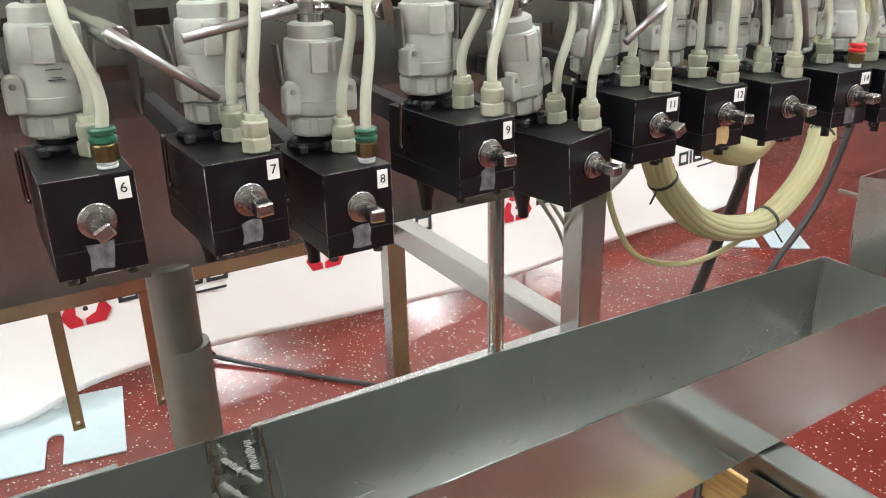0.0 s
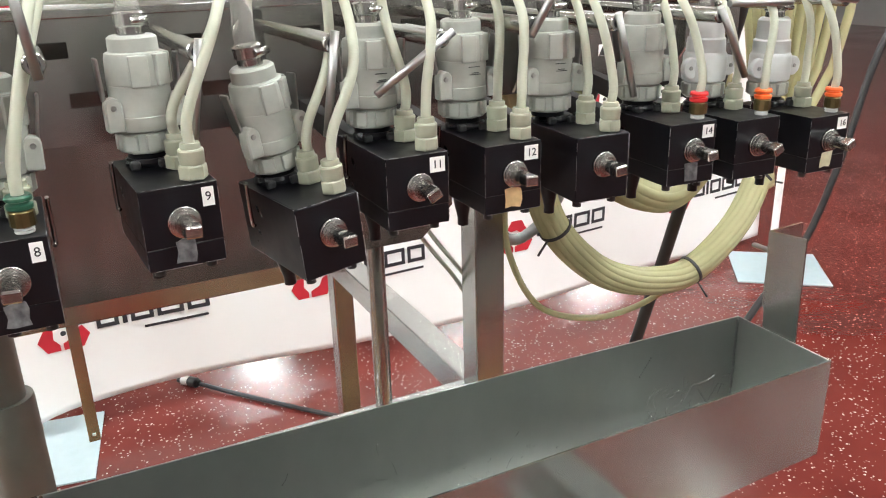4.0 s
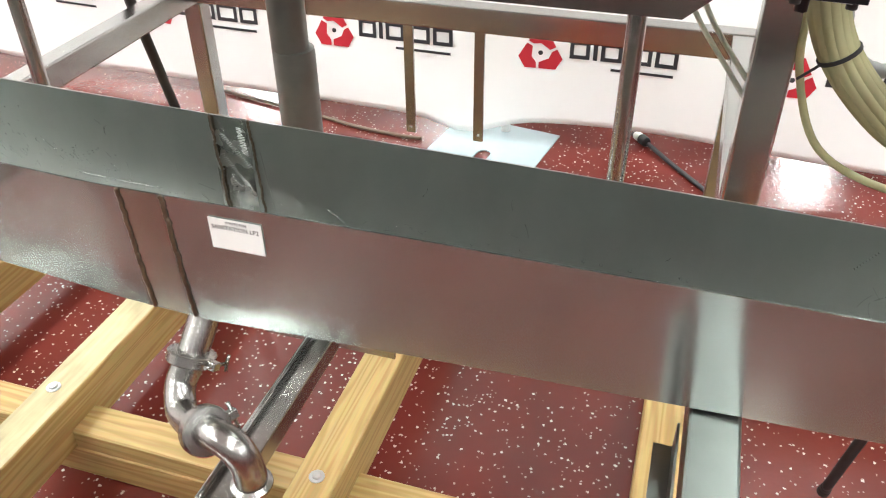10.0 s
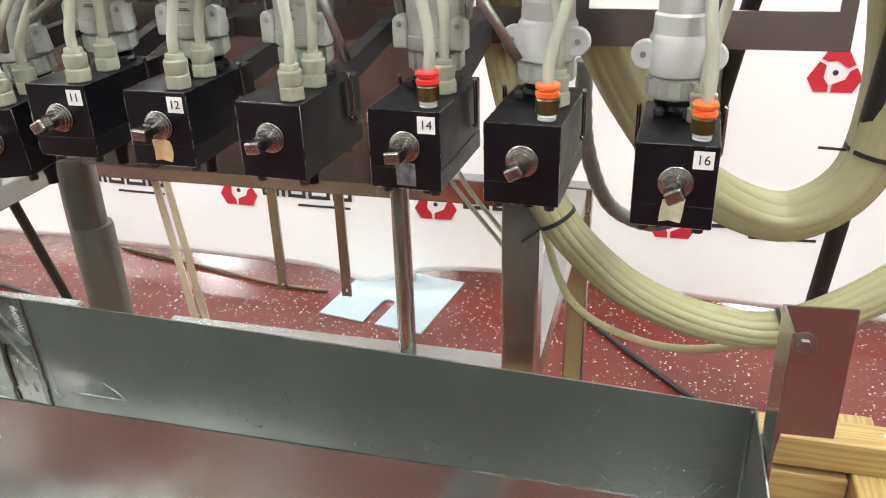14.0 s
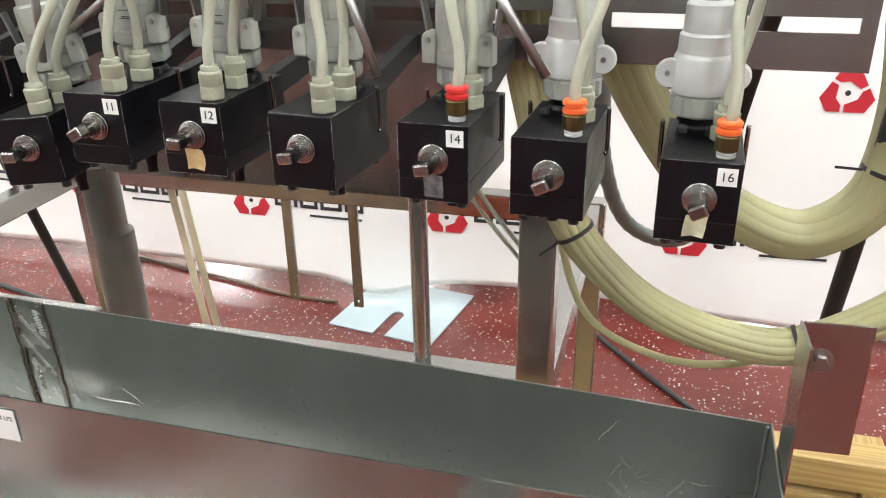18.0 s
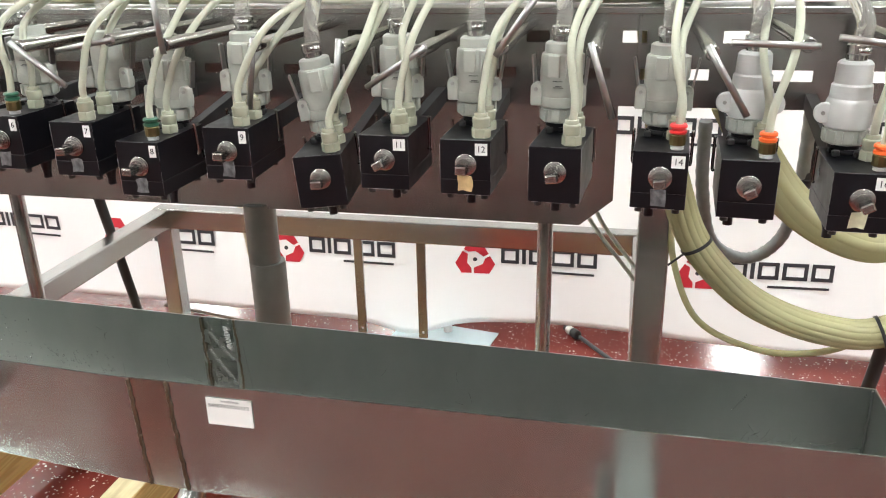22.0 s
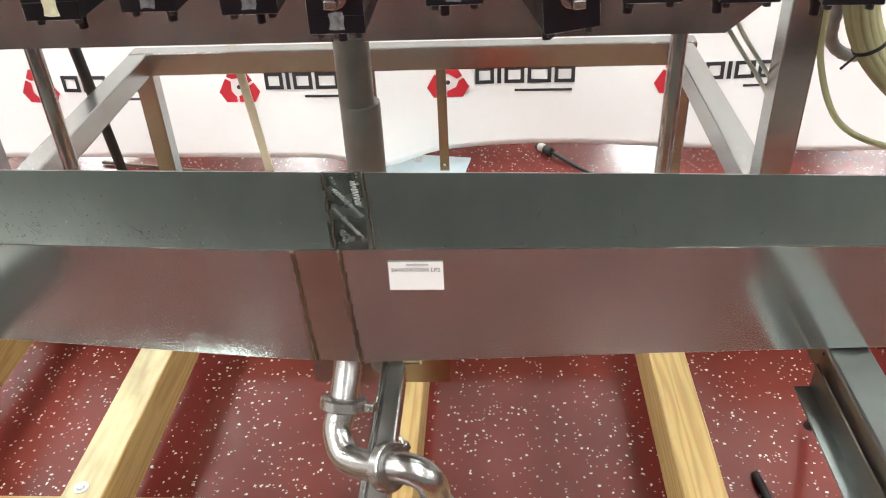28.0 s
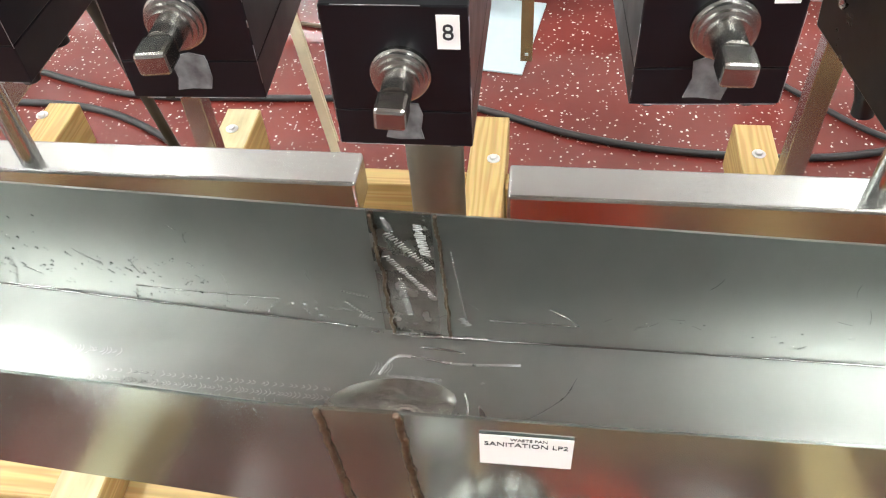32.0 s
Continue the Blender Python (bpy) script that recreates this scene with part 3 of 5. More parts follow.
T = 0.0025
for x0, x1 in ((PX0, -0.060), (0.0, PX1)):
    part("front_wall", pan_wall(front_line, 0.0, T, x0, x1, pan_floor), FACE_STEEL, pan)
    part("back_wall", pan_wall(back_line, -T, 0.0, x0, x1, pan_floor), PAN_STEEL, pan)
part("seam_strip", pan_wall(front_line, -0.0004, T + 0.0004, -0.060, 0.0, pan_floor), TINT_STEEL, pan, "ground and re-welded strip")
part("seam_strip", pan_wall(back_line, -T - 0.0004, 0.0004, -0.060, 0.0, pan_floor), GROUND_STEEL, pan, "ground and re-welded strip")


def bead(points, r=0.0015):
    rng = random.Random(len(points) * 7 + int(1000 * abs(points[0][0])))
    line = []
    for a, c in zip(points, points[1:]):
        for k in range(14):
            t = k / 14
            line.append([a[i] + (c[i] - a[i]) * t + rng.uniform(-0.0014, 0.0014) * (i != 1) for i in range(3)])
    line.append(points[-1])
    return sweep(line, r, 7, 2, ridges=0.6)


def pan_bottom():
    b = bmesh.new()
    rows = []
    n = 40
    for i in range(n + 1):
        x = PX0 + (PX1 - PX0) * i / n
        z, f, r = pan_floor(x), front_line(x) + T, back_line(x) - T
        m = (f + r) / 2
        rows.append([b.verts.new(p) for p in ((x, f, z), (x, m, z - 0.006), (x, r, z), (x, r, z - T), (x, m, z - 0.006 - T), (x, f, z - T))])
    for a, c in zip(rows, rows[1:]):
        for k in range(6):
            b.faces.new((a[k], a[(k + 1) % 6], c[(k + 1) % 6], c[k]))
    b.faces.new(rows[0][::-1])
    b.faces.new(rows[-1])
    bmesh.ops.recalc_face_normals(b, faces=b.faces[:])
    return b


part("bottom", pan_bottom(), PAN_STEEL, pan)
for x in (PX0, PX1 - T):
    part("end_wall", box(x, x + T, front_line(x) + T, back_line(x) - T, pan_floor(x), TROUGH_TOP, 0.0008), PAN_STEEL, pan)
    for line, off in ((front_line, T), (back_line, -T)):
        part("corner_weld", bead([(x + T * (x > 0) * -1 + T * (x < 0), line(x) + off, TROUGH_TOP - 0.002), (x - 0.001 * (x > 0), line(x) + off, 1.04), (x - 0.001 * (x > 0), line(x) + off, pan_floor(x) + 0.002)], 0.0016), DULL_STEEL, pan)


for x in (-0.060, 0.0):
    part("weld_bead", bead([(x, front_line(x) - 0.001, TROUGH_TOP), (x + 0.004, front_line(x) - 0.001, 1.04), (x + 0.010, front_line(x) - 0.001, pan_floor(x))], 0.0021), WELD, pan)
    part("weld_bead", bead([(x + 0.004, PD - T - 0.001, TROUGH_TOP), (x + 0.008, PD - T - 0.001, 1.04), (x + 0.010, PD - T - 0.001, pan_floor(x))]), WELD, pan)
part("weld_bead", bead([(-0.075, PD - 0.004, 0.944), (0.0, PD - 0.004, 0.943), (0.05, PD - 0.004, 0.944)], 0.0018), POLISHED, pan)
part("weld_bead", bead([(-0.06, 0.10, 0.936), (0.0, 0.115, 0.936), (0.06, 0.11, 0.937)], 0.0013), POLISHED, pan)


def grind_band(a, c, count, half, seed, material=BRIGHT_STEEL):
    """A band of short bright scallops left by a grinding disc."""
    rng = random.Random(seed)
    a, c = Vector(a), Vector(c)
    side = (c - a).normalized().cross(Vector((0, 1, 0)))
    b = None
    for k in range(count):
        p = a + (c - a) * (k + 0.5) / count
        p.y = back_line(p.x) - T - 0.0009
        s = half * rng.uniform(0.45, 0.85)
        tilt = (c - a).normalized() * rng.uniform(0.0, 0.3) * half
        b = sweep([p - side * s - tilt, p + side * s + tilt], 0.0006, 5, 2, b)
    return tagged(part("grinding_mark", b, material, pan), kind="stuff")


grind_band((-0.044, 0, 1.098), (-0.004, 0, 1.050), 20, 0.0050, 1)
grind_band((-0.048, 0, 1.066), (-0.004, 0, 1.008), 24, 0.0045, 2)
grind_band((-0.014, 0, 1.112), (-0.008, 0, 1.070), 16, 0.0065, 3)
grind_band((-0.036, 0, 1.035), (-0.030, 0, 0.975), 18, 0.0050, 4, STEEL)
grind_band((-0.046, 0, 1.118), (-0.038, 0, 1.100), 8, 0.0040, 8, STEEL)
grind_band((0.016, 0, 1.078), (0.028, 0, 0.975), 26, 0.0010, 5, STEEL)
grind_band((0.022, 0, 0.978), (0.030, 0, 0.966), 7, 0.0050, 9)
grind_band((-0.100, 0, 1.006), (-0.070, 0, 1.000), 9, 0.0010, 6, STEEL)
grind_band((-0.098, 0, 0.990), (-0.074, 0, 0.966), 10, 0.0018, 10, STEEL)
grind_band((-0.086, 0, 0.968), (-0.070, 0, 0.962), 6, 0.0030, 11)


def wall_scratch(points, r):
    """A drawn-out scratch on the inside of the back wall, by its x and z."""
    line = [(x, back_line(x) - T - 0.0004, z) for x, z in points]
    return part("scratch", sweep(line, r, 5, 3), POLISHED, pan)


wall_scratch([(0.052, 0.978), (0.090, 0.979), (0.142, 0.980)], 0.0007)
wall_scratch([(0.142, 0.980), (0.132, 0.990), (0.112, 1.003)], 0.0006)
wall_scratch([(-0.330, 0.984), (-0.250, 0.982), (-0.170, 0.984)], 0.0006)
wall_scratch([(-0.56, 0.966), (-0.48, 0.966), (-0.40, 0.964)], 0.0009)
for k, (sx, sz) in enumerate(((0.86, 1.0), (0.89, 1.02), (0.91, 0.99), (0.80, 1.005), (0.78, 1.065))):
    grind_band((sx, 0, sz), (sx + 0.02, 0, sz + 0.03 * (-1) ** k), 9, 0.0016, 20 + k, STEEL)


def scratches(seed, x0, x1, z0, z1, count):
    """Loose curved scratches on the inside of the back wall."""
    rng = random.Random(seed)
    b = None
    for _ in range(count):
        x, z = rng.uniform(x0, x1), rng.uniform(z0, z1)
        a, bend, far = rng.uniform(0, 2 * math.pi), rng.uniform(-0.9, 0.9), rng.uniform(0.008, 0.028)
        line = []
        for k in range(5):
            line.append((x, back_line(x) - T - 0.0005, min(max(z, 0.975), 1.115)))
            x, z, a = x + far / 4 * math.cos(a), z + far / 4 * math.sin(a), a + bend / 4
        b = sweep(line, rng.uniform(0.00012, 0.00026), 4, 2, b)
    return tagged(part("scratch_field", b, POLISHED, pan), kind="stuff")


scratches(31, 0.79, 0.94, 0.975, 1.04, 40)
scratches(33, 0.10, 0.62, 0.975, 1.08, 14)
scratches(34, -0.70, -0.10, 0.975, 1.08, 16)
scratches(32, -0.12, 0.06, 0.95, 1.01, 10)


def droplets(seed, x0, x1, z0, z1, count):
    """Beads of water clinging to the inside of the back wall."""
    rng = random.Random(seed)
    b = bmesh.new()
    for _ in range(count):
        x = rng.uniform(x0, x1)
        m = Matrix.Translation((x, back_line(x) - T - 0.0007, rng.uniform(z0, z1))) @ Matrix.Diagonal((1, 0.45, rng.uniform(0.8, 1.4), 1))
        bmesh.ops.create_icosphere(b, subdivisions=1, radius=rng.uniform(0.0010, 0.0030), matrix=m)
    for f in b.faces:
        f.smooth = True
    return b


for seed, x0, x1, z0, z1, count in ((1, -0.62, -0.24, 0.975, 1.035, 130), (2, -0.34, -0.12, 0.955, 0.985, 40), (3, 0.22, 0.66, 0.975, 1.005, 24), (4, -0.95, -0.40, 0.99, 1.09, 90)):
    w = tagged(to_object("water_drops", droplets(seed, x0, x1, z0, z1, count), WATER), "small water drops on the pan's inner wall", "water", kind="stuff")

# fold line, drain mouth and grinder swirls in the bottom
for x0, x1 in ((PX0 + 0.004, -0.09), (0.05, PX1 - 0.004)):
    part("fold_line", sweep([(x, back_line(x) - T - 0.0012, pan_floor(x) + 0.0006) for x in [x0 + (x1 - x0) * k / 12 for k in range(13)]], 0.0011, 6, 2), POLISHED, pan)
DRAIN = (-0.026, 0.098, pan_floor(-0.026) - 0.0052)
mouth = bmesh.new()
rng = random.Random(5)
dents = [(rng.uniform(-0.07, 0.07), rng.uniform(-0.04, 0.045), rng.uniform(0.010, 0.022), rng.uniform(-0.0022, 0.0026)) for _ in range(26)]
rings = []
for k in range(11):
    r = 0.0125 / 0.085 + (1 - 0.0125 / 0.085) * k / 10
    ring = []
    for a in range(40):
        dx, dy = 0.085 * r * math.cos(a * math.pi / 20), (0.0125 + (0.050 - 0.0125) * k / 10) * math.sin(a * math.pi / 20)
        dent = sum(h * math.exp(-((dx - u) ** 2 + (dy - w) ** 2) / q ** 2) for u, w, q, h in dents)
        x, y = DRAIN[0] + dx, DRAIN[1] + dy
        ring.append(mouth.verts.new((x, y, bottom_height(x, y) + 0.0004 + (1 - (k / 10) ** 3) * (0.0012 + dent) - 0.003 * (k == 0))))
    rings.append(ring)
for a, c in zip(rings, rings[1:]):
    for k in range(40):
        mouth.faces.new((a[k], a[(k + 1) % 40], c[(k + 1) % 40], c[k])).smooth = True
bmesh.ops.recalc_face_normals(mouth, faces=mouth.faces[:])
part("drain_mouth", mouth, GROUND_STEEL, pan, "hammered and welded drain mouth")
part("drain_hole", lathe([(0.0, 0.0), (0.0128, 0.0003)], 24, at=(DRAIN[0], DRAIN[1], DRAIN[2] + 0.0006), caps=False), INK, pan, "dark drain opening")


def swirl_band(x0, x1, y, half, count, seed):
    """Fine overlapping arcs left by a disc on the bottom."""
    rng = random.Random(seed)
    b = None
    for k in range(count):
        x = x0 + (x1 - x0) * (k + rng.uniform(0.2, 0.8)) / count
        h = half * rng.uniform(0.3, 1.0)
        z = bottom_height(x, y) + 0.0001
        b = sweep([(x - 0.003, y - h, z), (x + 0.001, y, z), (x - 0.002, y + h, z)], 0.00035, 4, 3, b)
    return tagged(part("grinding_mark", b, BRIGHT_STEEL, pan), kind="stuff")


swirl_band(-0.30, -0.07, 0.102, 0.010, 46, 3)
swirl_band(-0.34, -0.10, 0.128, 0.004, 34, 4)
swirl_band(-0.10, -0.065, 0.055, 0.016, 12, 6)
swirl_band(-0.05, 0.05, 0.150, 0.003, 26, 7)
swirl_band(-0.065, -0.045, 0.16, 0.012, 6, 8)
swirl_band(-0.36, -0.09, 0.118, 0.0045, 60, 9)
swirl_band(-0.43, -0.33, 0.150, 0.006, 20, 10)


def bottom_line(points, r, material, name="scratch"):
    """A raised or worn line on the bottom, by its x and y."""
    return part(name, sweep([(x, y, bottom_height(x, y) + 0.0004) for x, y in points], r, 6, 4, ridges=0.3), material, pan)


bottom_line([(-0.058, 0.150), (-0.045, 0.172), (-0.02, 0.174), (0.02, 0.170), (0.085, 0.172)], 0.0014, BRIGHT_STEEL, "weld_bead")
bottom_line([(-0.02, 0.186), (0.005, 0.186), (0.03, 0.183)], 0.0011, POLISHED)
bottom_line([(0.142, 0.160), (0.130, 0.138), (0.105, 0.118), (0.090, 0.110)], 0.0005, ARM_STEEL)
bottom_line([(0.030, 0.140), (0.036, 0.120), (0.030, 0.100)], 0.0012, POLISHED)

# paper label on the pan's face
sticker = thing("paper_label", 0.094, -0.0009, 1.0865, "white printed paper label stuck to the pan's face", "label")
part("paper", box(-0.0345, 0.0345, -0.0009, -0.0002, -0.0215, 0.0215), PAPER, sticker)
o = part("print", lettering("SANITATION LP2", 0.0081), INK, sticker)
o.location = (0, -0.0012, 0.0095)
o = part("print", lettering("WASTE PAN", 0.0050), INK, sticker)
o.location = (0.002, -0.0012, 0.0170)

# angle bracket that rises from the pan's end wall, with its bolt
part("end_tab", prism([(0.060, 1.118), (0.066, 1.10), (0.112, 1.10), (0.118, 1.118), (0.127, 1.271), (0.064, 1.277)], T, "x", PX1 + 0.0006), STEEL, pan, "steel tab rising from the end wall")
flag = part("end_plate", prism([(PX1 + 0.0035, 1.271), (1.026, 1.273), (1.028, 1.127), (0.976, 1.125), (PX1 + 0.0035, 1.160)], 0.003, "y", 0.124), STEEL, pan, "flat steel plate with a bolt hole")
part("washer", lathe([(0.0125, -0.0012), (0.0125, -0.0002)], 24, "y", (0.984, 0.124, 1.232)), DULL_STEEL, flag)
part("bolt", join(lathe([(0.0066, -0.0062), (0.0070, -0.0052), (0.0070, -0.0014)], 6, "y", (0.984, 0.124, 1.232), smooth=False), lathe([(0.0040, 0.0031), (0.0040, 0.046), (0.0034, 0.048)], 12, "y", (0.984, 0.124, 1.232))), DULL_STEEL, flag)

# ---- machine frame ----
frame_thing = thing("machine_frame", 0, 0, 0, "brushed stainless steel machine frame of square tubes and posts", "frame")
F = frame_thing


def tube_part(name, a, c, w, h, mat=STEEL):
    return square_tube(a, c, (w, h), mat, name, F)


tube_part("front_post", (0.666, 0.425, 0.86), (0.666, 0.425, 1.56), 0.052, 0.052)
tube_part("front_post", (-0.715, 0.425, 0.86), (-0.715, 0.425, 1.56), 0.052, 0.052)
tube_part("rear_leg", (0.680, 1.19, 0.0), (0.680, 1.19, 0.905), 0.05, 0.05)
tube_part("rear_leg", (-0.730, 1.19, 0.0), (-0.730, 1.19, 0.905), 0.05, 0.05)
tube_part("rear_rail", (-0.756, 1.19, 0.937), (0.706, 1.19, 0.937), 0.05, 0.062)
tube_part("side_rail", (0.670, 1.164, 0.937), (0.666, 0.452, 0.937), 0.05, 0.058)
tube_part("side_rail", (-0.730, 1.164, 0.937), (-0.715, 0.452, 0.937), 0.05, 0.058)
part("centre_post", lathe([(0.029, 1.0), (0.029, 1.26)], 28, at=(-0.031, 0.408, 0)), POST_STEEL, F)
part("centre_sleeve", lathe([(0.033, 0.578), (0.033, 1.141), (0.032, 1.147), (0.0295, 1.147)], 28, at=(-0.026, 0.408, 0)), POST_STEEL, F)
for x in (0.486, -0.565):
    part("round_post", lathe([(0.0135, 0.963), (0.0135, 1.30)], 20, at=(x, 0.432, 0)), STEEL, F)
part("channel", box(-0.74, -0.129, 0.408, 0.468, 0.900, 0.963, 0.004), STEEL, F)
part("channel", box(0.058, 0.69, 0.397, 0.456, 0.900, 0.963, 0.004), STEEL, F)
for x in (0.056, -0.134):
    bar = hole_plate(x - 0.013, x + 0.013, 0.586, 0.960, [(x - 0.004, x + 0.004, 0.600, 0.608)], 0.008, "y", 1.2155)
    part("hanging_bar", bar, STEEL, F)

# back panel with clipped lower corners and a folded lip
outline = [(-0.745, 1.60), (-0.745, 1.275), (-0.715, 1.255), (0.545, 1.255), (0.597, 1.30), (0.597, 1.60)]
part("back_panel", prism(outline, 0.003, "y", 0.392), PANEL_STEEL, F)
part("panel_lip", box(-0.71, 0.54, 0.3955, 0.425, 1.255, 1.2575, 0.0006), STEEL, F)

# slotted rail that carries the valves
slots = []
for k in range(16):
    x = -1.02 + 0.13 * k
    slots.append((x - 0.045, x + 0.045, 1.515, 1.530))
slots += [(-1.12, -1.075, 1.575, 1.588), (0.955, 0.990, 1.515, 1.530), (0.924, 0.963, 1.564, 1.580)]
slots += [(-0.945 + 0.13 * k - 0.016, -0.945 + 0.13 * k + 0.016, 1.564, 1.580) for k in range(14)]
rail = hole_plate(-1.20, 1.005, 1.478, RAIL_TOP, slots, 0.004, "y", 0.262)
part("slotted_rail", rail, STEEL, F)
part("rail_lip", box(-1.20, 1.005, 0.2565, 0.2617, RAIL_TOP - 0.008, RAIL_TOP + 0.001, 0.0012), POLISHED, F)
part("rail_top", box(-1.20, 1.005, 0.266, 0.36, RAIL_TOP - 0.004, RAIL_TOP, 0.001), STEEL, F)
for x in (-0.86, -0.47, -0.06, 0.30, 0.62, 0.88):
    part("rail_gusset", prism([(0.235, 1.52), (0.262, 1.48), (0.262, 1.60), (0.235, 1.60)], 0.004, "x", x), STEEL, F)
for x, w in ((-0.767, 0.032), (-0.340, 0.030), (0.668, 0.031)):
    part("tall_post", box(x - w, x + w, 0.46, 0.505, 1.50, 2.6, 0.003), STEEL, F)
part("upper_arm", box(0.65, 0.895, 0.56, 0.60, 1.680, 1.748, 0.004), STEEL, F)
part("arm_hole", lathe([(0.006, 0.0), (0.006, -0.002)], 12, "y", (0.79, 0.5595, 1.725)), INK, F)
part("arm_stop", box(0.868, 0.912, 0.50, 0.557, 1.615, 1.700, 0.004), RUBBER, F, "black plastic stop")

# black drive unit beyond the arm
part("drive_arm", box(0.668, 1.20, 0.985, 1.015, 1.86, 1.90, 0.004), STEEL, F)
part("drive_bracket", box(0.640, 0.667, 0.47, 1.015, 1.86, 1.90, 0.004), STEEL, F)
part("drive_unit", box(1.085, 1.26, 0.94, 1.06, 1.575, 1.859, 0.006), RUBBER, F, "black drive unit")
part("drive_flange", lathe([(0.035, 1.50), (0.045, 1.505), (0.045, 1.535), (0.055, 1.54), (0.055, 1.574)], 24, at=(1.19, 1.0, 0)), DULL_STEEL, F)

# forward arms below the pan and the lower slide
tube_part("arm", (0.655, 0.30, 0.937), (0.655, -0.62, 0.937), 0.056, 0.05, ARM_STEEL)
tube_part("arm", (-0.634, 0.30, 0.937), (-0.634, -0.62, 0.937), 0.056, 0.05, ARM_STEEL)
for x in (0.612, -0.592):
    ang = prism([(x - 0.014, 0.892), (x + 0.010, 0.892), (x + 0.010, 0.935), (x + 0.007, 0.935), (x + 0.007, 0.895), (x - 0.014, 0.895)], 0.26, "y", -0.255)
    part("angle", ang, ARM_STEEL, F)
part("arm_hole", lathe([(0.004, 0.0), (0.004, 0.0012)], 12, at=(0.653, -0.211, 0.9622)), INK, F)
part("front_beam", box(-0.95, 0.06, -0.36, -0.287, 0.55, 0.622, 0.005), BEAM_STEEL, F)
tube_part("slide_tube", (-0.006, 0.372, 0.584), (-0.008, -0.286, 0.584), 0.045, 0.045, STEEL)
part("slide_rod", sweep([(-0.022, 0.372, 0.616), (-0.030, -0.284, 0.616)], 0.0055, 10, 2), POLISHED, F)
part("slide_block", box(-0.056, 0.006, -0.274, -0.246, 0.608, 0.656, 0.002), WHITE_PLASTIC, F, "white plastic guide block")
for x in (-0.045, -0.008):
    part("block_bolt", lathe([(0.0085, 0), (0.0085, 0.006), (0.006, 0.008)], 6, at=(x, -0.259, 0.656)), DULL_STEEL, F)
part("slide_plate", hole_plate(-0.19, 0.099, 0.490, 0.80, [(-0.135, 0.040, 0.540, 0.70)], 0.006, "y", 0.445), STEEL, F)
part("socket_bracket", box(-0.125, 0.036, 0.452, 0.50, 0.541, 0.549, 0.001), STEEL, F)
for x in (-0.064, 0.013):
    part("socket_bolt", lathe([(0.007, 0), (0.007, 0.006)], 6, "x", (x, 0.408, 0.60)), ZINC, F)

# ---- drain pipe ----
drain = thing("drain_pipe", 0, 0, 0, "polished steel drain pipe with two clamped elbows", "pipe")
R = 0.0217
part("drop_pipe", sweep([(-0.018, 0.072, 0.934), (-0.019, 0.055, 0.90), (-0.023, 0.030, 0.868), (-0.026, 0.018, 0.853)], R, 20, 6), PIPE_STEEL, drain)
part("first_elbow", sweep([(-0.027, 0.011, 0.845), (-0.035, -0.010, 0.818), (-0.022, -0.036, 0.797), (0.010, -0.059, 0.803), (0.042, -0.077, 0.820)], R, 20, 8), PIPE_STEEL, drain)
part("second_elbow", sweep([(0.051, -0.081, 0.824), (0.074, -0.088, 0.829), (0.098, -0.092, 0.818), (0.109, -0.092, 0.790), (0.110, -0.092, 0.758)], R, 20, 8), PIPE_STEEL, drain)


def clamp(x, y, z, direction):
    q = Vector(direction).to_track_quat("Z", "Y").to_matrix().to_4x4()
    m = Matrix.Translation((x, y, z)) @ q
    b = lathe([(0.0240, -0.0095), (0.0325, -0.0085), (0.0345, -0.0065), (0.0345, 0.0065), (0.0325, 0.0085), (0.0240, 0.0095)], 24)
    b.transform(m)
    c = part("clamp", b, PIPE_STEEL, drain)
    w = box(0.032, 0.047, -0.007, 0.007, -0.0065, 0.0065, 0.002)
    w.transform(m)
    part("clamp_lug", w, PIPE_STEEL, c)
    w = sweep([(0.041, -0.026, 0), (0.041, 0.018, 0)], 0.0028, 8, 2)
    w.transform(m)
    part("clamp_screw", w, PIPE_STEEL, c)
    w = sweep([(0.041, -0.028, -0.012), (0.041, -0.026, 0), (0.041, -0.028, 0.012)], 0.0028, 8, 4)
    w.transform(m)
    part("wing_nut", w, PIPE_STEEL, c)


clamp(-0.0265, 0.0145, 0.849, (-0.1, -0.5, -0.85))
clamp(0.0465, -0.079, 0.822, (0.82, -0.42, 0.40))
lip = lathe([(0.0212, 0.0), (0.0280, -0.004), (0.0280, -0.008), (0.0185, -0.008)], 24, at=(0.110, -0.092, 0.762), caps=False)
part("outlet_flange", lip, PIPE_STEEL, drain)

# ---- bucket under the outlet ----
pail = thing("bucket", 0.155, -0.125, 0, "orange-red plastic bucket standing under the drain outlet", "bucket")
part("shell", lathe([(0.130, 0.004), (0.134, 0.0), (0.158, 0.47), (0.164, 0.472), (0.166, 0.490), (0.163, 0.500), (0.157, 0.499), (0.154, 0.46), (0.131, 0.012), (0.0, 0.010)], 48, caps=False), BUCKET_RED, pail)
for z in (0.40, 0.43):
    part("rib", lathe([(0.154, z - 0.004), (0.163, z - 0.003), (0.163, z + 0.003), (0.156, z + 0.004)], 48, caps=False), BUCKET_RED, pail)
part("water", lathe([(0.0, 0.36), (0.1485, 0.361)], 40, caps=False), WATER, pail)
jet = thing("water_jet", 0, 0, 0, "thin clear stream of water falling into the bucket", "water")
part("stream", sweep([(0.110, -0.094, 0.752), (0.111, -0.100, 0.68), (0.113, -0.108, 0.55), (0.114, -0.112, 0.365)], 0.0045, 8, 6, ridges=0.15), WATER, jet)


# ---- timber skid ----
skid = thing("timber_skid", 0, 0, 0, "bolted skid of yellow pine beams under the machine", "skid")


